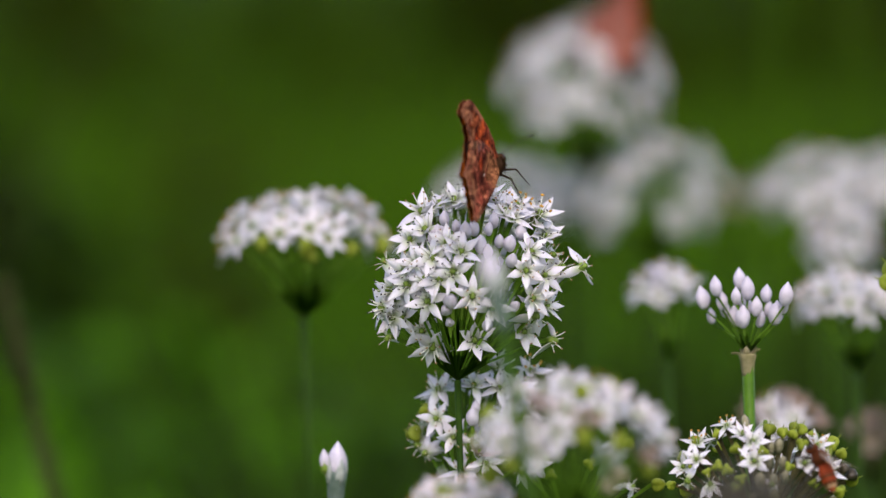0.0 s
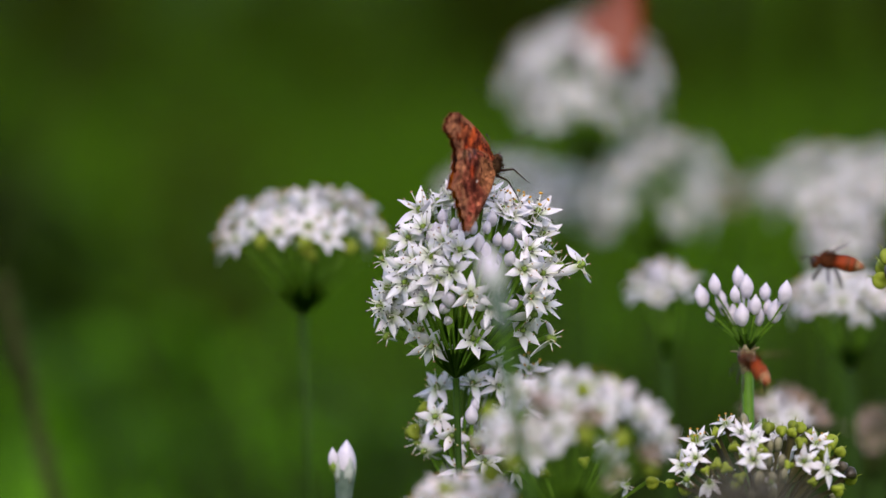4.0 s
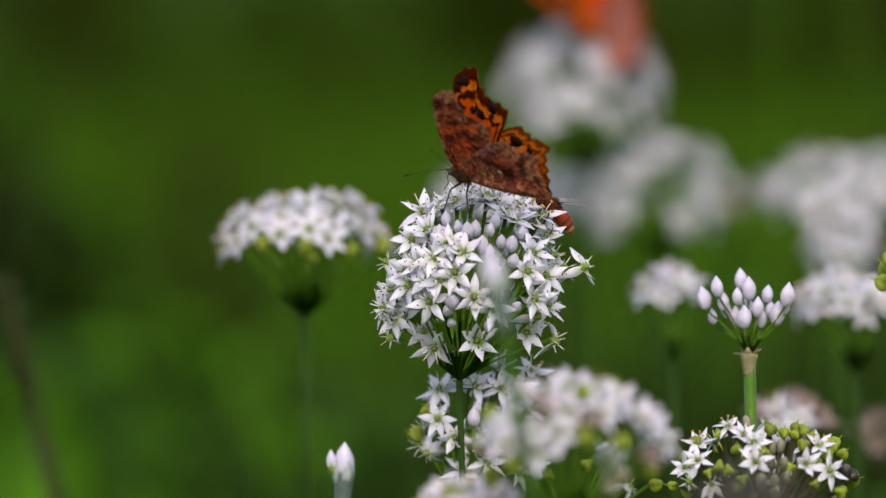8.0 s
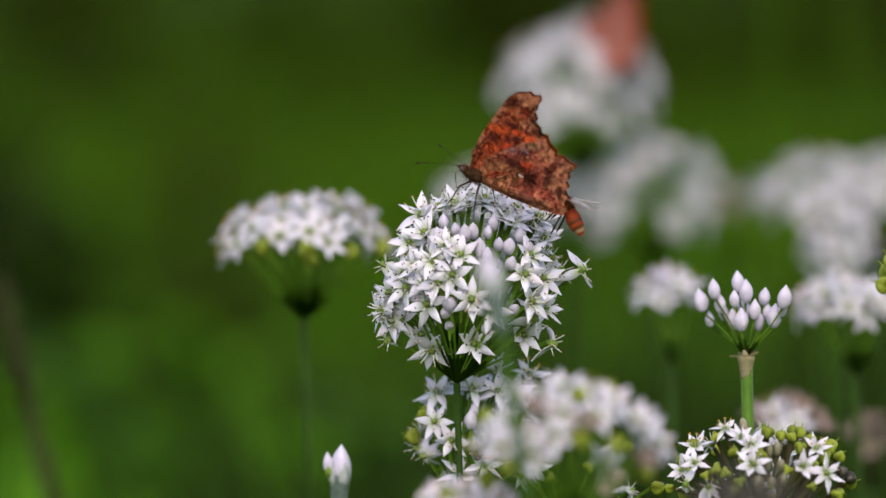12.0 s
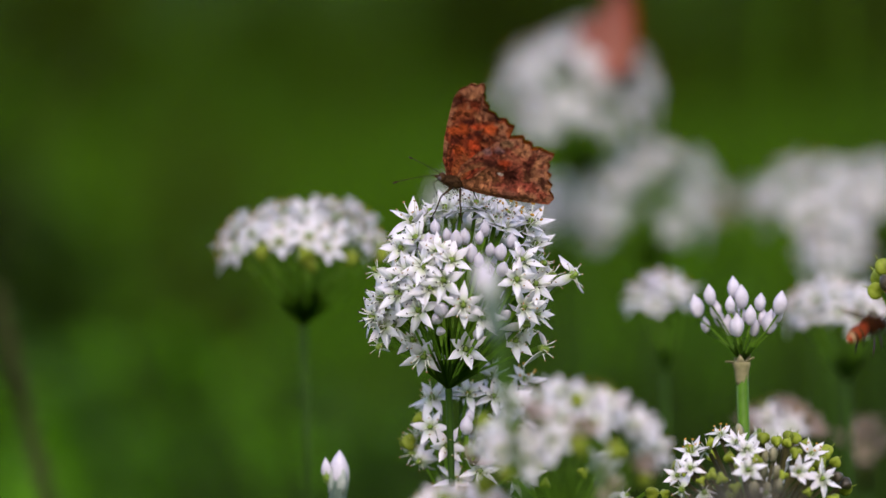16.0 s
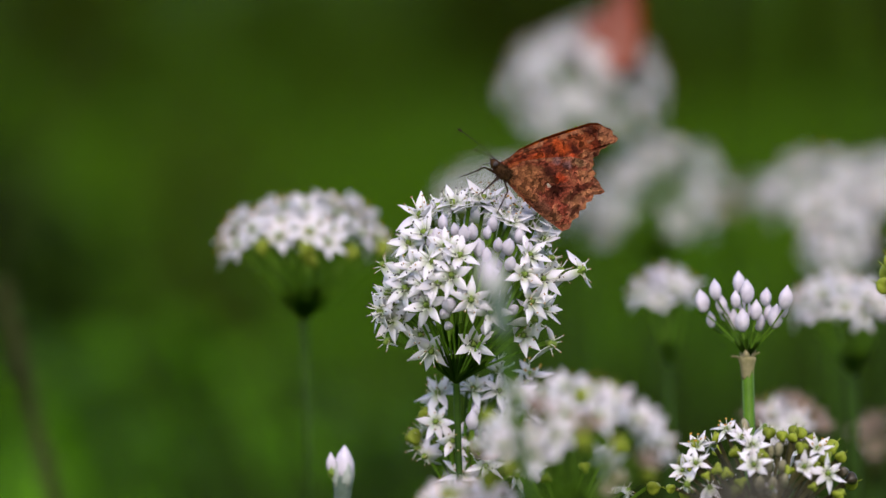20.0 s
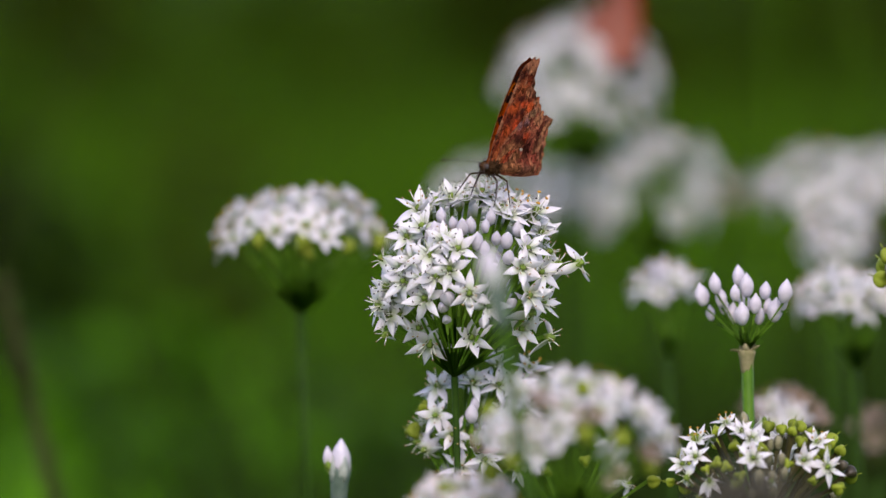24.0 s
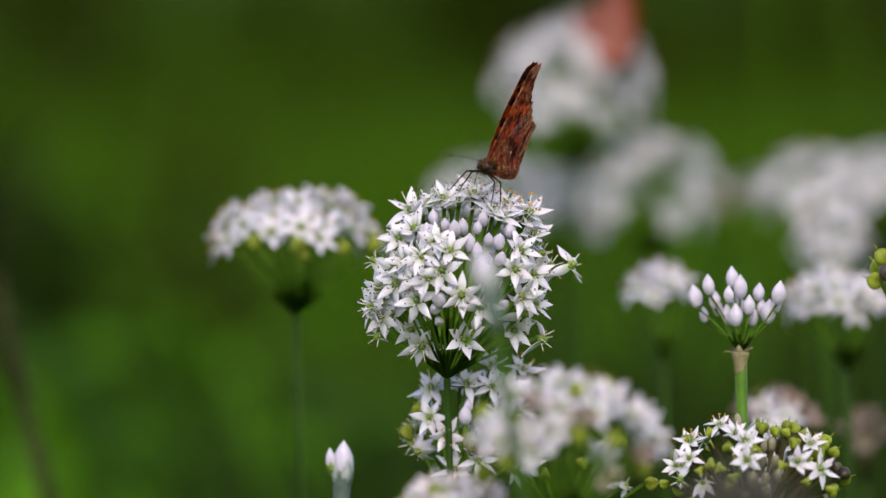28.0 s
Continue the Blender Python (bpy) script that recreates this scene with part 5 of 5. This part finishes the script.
    # one bee leaves the seeding head, strays past and settles below; the other feeds on the round head
    walk(BEE_ROVING, [(t, pose(x, y, z, a, b, c)) for t, x, y, z, a, b, c in (
        (0, 0.0773, -0.0411, 0.5105, 15, -50, 140), (1, 0.0756, -0.0411, 0.5106, 15, -38, 155), (1.3, 0.0731, -0.0462, 0.5119, 0, -25, 165),
        (1.6, 0.0696, -0.0462, 0.5122, 0, -22, 172), (2, 0.0692, -0.0461, 0.5127, 0, -28, 170), (3, 0.0684, -0.0461, 0.5128, 0, -28, 170),
        (3.5, 0.0686, -0.0461, 0.5125, 0, -28, 170), (4, 0.0643, -0.0237, 0.5283, 0, -20, 120), (4.4, 0.0612, 0.1052, 0.5722, 0, -25, 105),
        (5, 0.0464, 0.2541, 0.6223, 0, -10, 120), (6.5, -0.0583, 0.2547, 0.6296, 0, -10, 190), (8.2, -0.0520, 0.2081, 0.6037, 0, -10, 270),
        (8.4, -0.0318, 0.2054, 0.5725, 0, -5, 340), (8.5, -0.0116, 0.1757, 0.5651, 0, -15, 350), (8.6, -0.0050, 0.1491, 0.5893, 0, -20, 360),
        (8.7, 0.0142, 0.1207, 0.5884, 0, 10, 330), (8.8, 0.0272, 0.0628, 0.5621, 0, 20, 330), (8.9, 0.0492, 0.0351, 0.5581, 0, 5, 340),
        (9, 0.0617, 0.0212, 0.5535, 0, 10, 290), (9.1, 0.0552, -0.0195, 0.5463, 0, 0, 360), (9.2, 0.0564, -0.0334, 0.5378, 0, -10, 350),
        (9.3, 0.0611, -0.0338, 0.5341, 0, -30, 330), (9.4, 0.0648, -0.0339, 0.5328, 0, -40, 300), (9.5, 0.0700, -0.0343, 0.5282, 0, -40, 250),
        (9.6, 0.0640, -0.0339, 0.5329, 0, -35, 200), (9.7, 0.0529, -0.0075, 0.5322, 0, -45, 150), (9.8, 0.0499, 0.0188, 0.5256, 0, -20, 175),
        (9.9, 0.0467, 0.0315, 0.5164, 0, 0, 190), (10, 0.0375, 0.0310, 0.5105, 0, 0, 190), (10.2, 0.0340, 0.0308, 0.5086, 0, -5, 190),
        (12.2, 0.0139, -0.0224, 0.5135, 0, -5, 185), (12.4, 0.0005, -0.0614, 0.5174, 0, -5, 180), (12.5, -0.0063, -0.0744, 0.5163, 0, 0, 180),
        (13, -0.0443, -0.1628, 0.5175, 0, 0, 170), (14, -0.1107, -0.1610, 0.5383, 0, 0, 160), (23.5, -0.1507, -0.0202, 0.5680, 0, 0, 100),
        (25, -0.1216, -0.0211, 0.5584, 0, -5, 20), (25.2, -0.0992, -0.0212, 0.5567, 0, -5, 0), (25.3, -0.0832, -0.0213, 0.5561, 0, -5, 0),
        (25.4, -0.0704, -0.0214, 0.5547, 0, -5, 0), (25.5, -0.0577, -0.0221, 0.5472, 0, 5, 0), (25.6, -0.0390, -0.0225, 0.5421, 0, -5, 0),
        (25.7, -0.0268, -0.0228, 0.5389, 0, -5, 0), (25.8, -0.0203, -0.0229, 0.5371, 0, -10, 0), (25.9, -0.0170, -0.0236, 0.5301, 0, -5, 0),
        (26, -0.0115, -0.0240, 0.5255, 0, -10, 0), (26.1, -0.0079, -0.0241, 0.5241, 0, -20, 5), (26.3, -0.0079, -0.0240, 0.5246, 0, -35, 20),
        (26.6, -0.0047, -0.0240, 0.5255, 0, -40, 30), (26.8, -0.0022, -0.0081, 0.5252, 0, -40, 40), (27, 0.0097, 0.0445, 0.5101, 0, -20, 30),
        (27.5, 0.0139, 0.0579, 0.5063, 0, -20, 30), (28, 0.0151, 0.0579, 0.5060, 0, -25, 30),
    )])
    walk(BEE_FEEDING, [(t, pose(x, y, z, a, b, c)) for t, x, y, z, a, b, c in (
        (0, 0.1076, -0.0243, 0.5216, 0, 0, 160), (3.5, 0.0985, -0.0223, 0.5446, 0, 0, 170), (4.6, 0.0425, -0.0319, 0.5549, 0, -10, 180),
        (5, 0.0276, -0.0213, 0.5564, 0, -35, 165), (5.5, 0.0249, 0.0135, 0.5540, 0, -54, 165), (6, 0.0236, 0.0110, 0.5561, 0, -54, 170),
        (7, 0.0237, 0.0027, 0.5573, 0, -30, 250), (7.5, 0.0236, 0.0027, 0.5572, 0, -36, 215), (8, 0.0228, -0.0005, 0.5593, 0, -40, 195),
        (9, 0.0242, 0.0094, 0.5575, 0, -22, 236), (10, 0.0257, -0.0051, 0.5591, 0, -45, 150), (11, 0.0266, 0.0053, 0.5561, 0, -12, 250),
        (11.5, 0.0253, 0.0000, 0.5570, 0, -12, 250), (12, 0.0259, -0.0155, 0.5614, 0, -50, 165), (12.5, 0.0257, -0.0157, 0.5592, 0, -50, 165),
        (12.9, 0.0362, 0.1047, 0.5664, 0, -10, 120), (13.5, 0.0718, 0.1803, 0.6176, 0, -5, 60), (14.5, 0.1194, 0.0379, 0.5902, 0, 0, 20),
        (15.5, 0.1043, -0.0091, 0.5135, 0, 0, 100), (15.8, 0.0895, -0.0083, 0.5231, 0, -30, 130), (16, 0.0915, -0.0071, 0.5364, 0, -12, 40),
        (16.2, 0.1031, -0.0061, 0.5476, 0, -10, 0), (17.5, 0.1305, -0.0211, 0.5578, 0, 0, 0), (26.5, 0.1321, -0.0229, 0.5377, 0, 0, 90),
        (27.2, 0.1044, -0.0233, 0.5329, 0, 0, 165), (27.4, 0.0857, -0.0233, 0.5328, 0, 0, 180), (27.5, 0.0720, 0.0324, 0.5273, 0, -5, 180),
        (27.6, 0.0300, 0.1166, 0.5415, 0, -10, 175), (27.7, -0.0049, 0.2035, 0.5501, 0, -10, 175), (27.9, -0.0890, 0.3263, 0.5806, 0, -10, 175),
        (28, -0.1436, 0.3282, 0.6024, 0, -10, 175),
    )])
    # passing butterflies
    walk(VISITOR, [(t, pose(x, y, z, a, b, c)) for t, x, y, z, a, b, c in (
        (0, 0.0149, 0.3300, 0.6308, 0, -20, 60), (3.5, 0.0122, 0.3300, 0.6271, 0, -20, 60), (4.6, 0.0103, 0.3300, 0.5992, 0, -20, 60),
        (5.5, 0.0101, 0.3300, 0.5862, 10, -25, 100), (6, 0.0136, 0.3300, 0.5871, 10, -25, 100), (6.5, 0.0142, 0.3300, 0.5856, 10, -25, 100),
        (7, 0.0202, 0.3300, 0.5868, 5, -25, 110), (7.5, 0.0296, 0.3300, 0.5894, 0, -25, 115), (8, 0.0324, 0.3300, 0.5898, 0, -25, 115),
        (8.1, 0.0397, 0.3300, 0.5904, 0, -25, 80), (8.3, 0.0462, 0.3300, 0.5968, 0, -20, 40), (8.6, 0.0587, 0.3300, 0.6155, 0, -20, 20),
        (9.1, 0.0772, 0.2058, 0.5980, 0, 0, 0), (9.3, 0.0913, 0.2048, 0.5862, 0, 0, 0), (9.5, 0.1144, 0.2044, 0.5826, 0, 0, -10),
        (9.8, 0.1650, 0.2037, 0.5745, 0, 0, 10), (10.4, 0.1800, 0.2056, 0.5959, 0, -10, 50), (12, 0.1001, 0.1833, 0.6523, 0, -10, 130),
        (15, -0.0356, 0.0444, 0.6640, 0, -10, 200), (17.5, -0.0812, -0.0124, 0.6279, 0, 0, 270), (17.8, -0.0790, -0.0138, 0.6113, 20, 0, 350),
        (18, -0.0450, -0.0156, 0.5903, 8, -8, 352), (18.1, -0.0210, -0.0156, 0.5912, 30, -20, 355), (18.2, 0.0007, -0.0239, 0.5711, 30, -5, 355),
        (18.3, 0.0007, -0.0242, 0.5679, 5, -20, 335), (18.4, 0.0018, -0.0242, 0.5676, 0, -25, 310), (18.5, 0.0034, -0.0242, 0.5679, 0, -25, 330),
        (18.6, 0.0052, -0.0241, 0.5687, 0, -25, 335), (18.7, 0.0064, -0.0288, 0.5907, -20, -40, 60), (18.8, 0.0163, 0.0135, 0.6187, -10, -30, 80),
        (19.1, 0.0302, 0.1812, 0.6275, 0, -10, 60), (19.4, 0.0447, 0.3300, 0.6023, 0, -10, 40), (19.5, 0.0465, 0.3300, 0.5945, 0, -10, 40),
        (19.6, 0.0537, 0.3300, 0.6100, 0, -10, 40), (20.5, 0.1121, 0.3300, 0.6694, 0, -10, 40), (28, 0.1444, 0.3300, 0.6676, 0, -10, 40),
    )])
    walk(VISITOR_TOO, [(t, pose(x, y, z, a, b, c)) for t, x, y, z, a, b, c in (
        (0, -0.1928, 0.1808, 0.6238, 0, 0, 0), (17.5, -0.1381, 0.0651, 0.5889, 0, 0, 0), (18.2, -0.0777, 0.0102, 0.5814, 0, 0, 0),
        (18.4, -0.0459, -0.0037, 0.5755, 0, -20, 10), (18.5, -0.0313, -0.0174, 0.5700, 0, -20, 15), (18.6, -0.0183, -0.0176, 0.5677, 0, -20, 20),
        (18.7, -0.0200, -0.0188, 0.5548, 20, -30, 30), (18.8, -0.0083, -0.0182, 0.5613, 0, -25, 10), (18.9, -0.0124, -0.0164, 0.5818, 0, -40, 60),
        (19, -0.0126, 0.0137, 0.6212, 0, -40, 80), (20, 0.0163, 0.1846, 0.6663, 0, -10, 60), (24, 0.1065, -0.2207, 0.5536, 0, 0, 120),
        (25.2, 0.0492, -0.3617, 0.5364, 0, -10, 150), (25.3, 0.0167, -0.3830, 0.5475, 0, -15, 150), (25.4, -0.0117, -0.3917, 0.5748, 0, -20, 150),
        (25.5, -0.0482, -0.3888, 0.6081, 0, -20, 150), (25.6, -0.0787, -0.3863, 0.6370, 0, -20, 150), (28, -0.1129, -0.3293, 0.6481, 0, 0, 150),
    )])
    walk(PALE_VISITOR, [(t, pose(x, y, z, a, b, c)) for t, x, y, z, a, b, c in (
        (0, 0.2621, 1.0411, 0.6336, 0, 0, 180), (18.5, 0.2124, 1.0208, 0.4009, 0, -10, 150), (19, 0.1656, 1.0245, 0.4432, 0, -20, 120),
        (19.1, 0.1331, 1.0265, 0.4666, 0, -20, 100), (19.2, 0.1147, 1.0302, 0.5088, 0, -20, 70), (19.3, 0.1499, 1.0335, 0.5462, 0, -10, 40),
        (19.4, 0.1625, 1.0370, 0.5860, 0, -10, 100), (19.5, 0.1488, 1.0364, 0.5791, 0, 10, 180), (19.6, 0.1349, 1.0333, 0.5444, 0, 0, 250),
        (19.7, 0.1585, 1.0376, 0.5930, 0, -20, 170), (20.3, 0.2159, 1.0434, 0.6588, 0, -10, 100), (28, 0.2651, 1.0431, 0.6564, 0, 0, 100),
    )])
    for key, wing in VISITOR_PARTS.items():
        side, ahead = (1 if key.endswith("left") else -1), (1 if key.startswith("fore") else 0)
        walk(wing, [(t, wing_pose(side, spread, 32 * ahead)) for t, spread in (
            (0, 40), (5.5, 62), (6, 55), (6.5, 65), (7, 60), (7.5, 62), (8, 62), (8.1, 70), (8.2, 15), (8.3, 70), (9.1, 20), (9.2, 65), (9.3, 55), (9.4, 20), (9.5, 60), (17.8, 30), (17.9, 45), (18, 14), (18.1, 40), (18.2, 48), (18.3, 8), (18.6, 4), (18.7, 62), (18.8, 20), (18.9, 65), (19.4, 60), (19.5, 40), (19.6, 65), (28, 30))])
    for key, wing in VISITOR_TOO_PARTS.items():
        side, ahead = (1 if key.endswith("left") else -1), (1 if key.startswith("fore") else 0)
        walk(wing, [(t, wing_pose(side, spread, 32 * ahead)) for t, spread in (
            (0, 40), (18.2, 20), (18.3, 70), (18.4, 75), (18.5, 40), (18.6, 15), (18.7, 55), (18.8, 5), (18.9, 75), (19, 20), (25.2, 60), (25.3, 20), (25.4, 60), (25.5, 20), (28, 40))])
    for key, wing in PALE_VISITOR_PARTS.items():
        side, ahead = (1 if key.endswith("left") else -1), (1 if key.startswith("fore") else 0)
        walk(wing, [(t, wing_pose(side, spread, 32 * ahead)) for t, spread in (
            (0, 40), (19, 65), (19.1, 15), (19.2, 60), (19.3, 20), (19.4, 65), (19.5, 15), (19.6, 60), (19.7, 20), (28, 30))])
    # stems that rock in the breeze: seconds, degrees
    sway(MAIN, ((0, 0.00), (0.5, -0.00), (1, -0.02), (1.5, -0.01), (2, -0.05), (2.5, -0.02), (3, -0.00), (3.5, -0.01), (5.5, -0.02), (6, -0.01), (6.5, 0.01), (7, 0.01), (7.5, 0.01), (8, 0.01), (8.5, -0.00), (9, -0.00), (9.5, 0.01), (10, -0.03), (10.5, -0.01), (11, -0.03), (11.5, -0.02), (12, 0.02), (12.5, 0.02), (14.5, -0.04), (15, -0.04), (15.5, -0.08), (16, -0.07), (16.5, -0.06), (17, -0.03), (17.5, -0.04), (18, -0.02), (18.5, -0.02), (19, 0.01), (19.5, -0.01), (20, -0.02), (20.5, -0.03), (21, -0.02), (21.5, -0.01), (23.5, -0.04), (24, -0.05), (24.5, -0.02), (25, -0.02), (25.5, -0.02), (26, -0.03), (26.5, -0.05), (27, -0.07), (27.5, -0.09), (28, -0.08)))
    sway(LEFT, ((0, 0.00), (0.5, 0.07), (1, 0.09), (1.5, -0.10), (2, 0.02), (2.5, 0.16), (3, -0.02), (3.5, -0.01), (5.5, 0.01), (6, 0.10), (6.5, 0.08), (7, -0.03), (7.5, -0.04), (8, -0.03), (8.5, 0.00), (9, 0.07), (9.5, -0.03), (10, -0.13), (10.5, -0.13), (11, -0.05), (11.5, 0.01), (12, 0.04), (12.5, 0.04), (14.5, -0.15), (15, -0.01), (15.5, 0.08), (16, 0.13), (16.5, -0.18), (17, -0.10), (17.5, -0.07), (18, -0.01), (18.5, -0.03), (19, 0.00), (19.5, 0.05), (20, 0.01), (20.5, -0.03), (21, -0.11), (21.5, -0.08), (23.5, -0.01), (24, -0.06), (24.5, 0.01), (25, 0.10), (25.5, 0.06), (26, -0.08), (26.5, -0.03), (27, 0.03), (27.5, 0.00), (28, -0.03)))
    sway(SMALL_BUD, ((0, 0.00), (0.5, 0.08), (1, 0.14), (1.5, -0.04), (2, 0.16), (2.5, 0.21), (3, 0.18), (3.5, 0.23), (5.5, 0.19), (6, 0.21), (6.5, 0.19), (7, 0.15), (7.5, 0.14), (8, 0.13), (8.5, 0.12), (9, 0.14), (9.5, 0.15), (10, 0.15), (10.5, 0.09), (11, 0.15), (11.5, 0.17), (12, 0.12), (12.5, 0.14), (14.5, 0.15), (15, 0.23), (15.5, 0.25), (16, 0.18), (16.5, 0.14), (17, 0.20), (17.5, 0.21), (18, 0.25), (18.5, 0.21), (19, 0.20), (19.5, 0.19), (20, 0.17), (20.5, 0.15), (21, 0.13), (21.5, 0.12), (23.5, 0.07), (24, 0.10), (24.5, 0.07), (25, 0.07), (25.5, 0.13), (26, 0.14), (26.5, 0.19), (27, 0.13), (28, 0.31)))
    sway(FRONT, ((0, 0.00), (0.5, 0.02), (1, 0.02), (1.5, 0.00), (2, 0.00), (2.5, 0.03), (3, 0.02), (3.5, 0.06), (5.5, 0.03), (6, 0.03), (6.5, 0.01), (7, 0.01), (7.5, 0.00), (8, 0.01), (8.5, 0.00), (9, 0.00), (9.5, 0.01), (10, 0.03), (10.5, -0.01), (11, -0.01), (11.5, -0.01), (12, -0.02), (12.5, -0.02), (14.5, -0.02), (15, 0.02), (15.5, 0.09), (16, 0.03), (16.5, 0.01), (17, 0.01), (17.5, -0.02), (18, 0.02), (18.5, -0.02), (19, -0.03), (19.5, 0.02), (20, 0.00), (20.5, 0.04), (21, 0.00), (21.5, -0.01), (23.5, 0.06), (24, 0.05), (24.5, 0.00), (25, -0.02), (25.5, -0.02), (26, -0.03), (26.5, 0.09), (27, 0.06), (27.5, 0.10), (28, 0.04)))
    r = random.Random(9)
    for plant in (BACK_TALL, BACK_MID, BACK_LEFT, BACK_JOIN, BACK_RIGHT, BACK_EDGE, BACK_LOW, BACK_FAINT, FLAT_WHITE, SMALL_WHITE, FADED, EDGE_WHITE, EDGE_SEED, FRONT_LOW, LOW_MID):
        pace, late = r.uniform(0.9, 1.6), r.uniform(0, 6)
        sway(plant, [(0.7 * k, 0.06 * math.sin(0.7 * k * pace + late) + 0.03 * math.sin(1.9 * k + late)) for k in range(41)])


def sway(plant, rows):
    x, y, z = plant.location
    walk(plant, [(t, pose(x, y, z, 0, lean, 0)) for t, lean in rows])


motions()
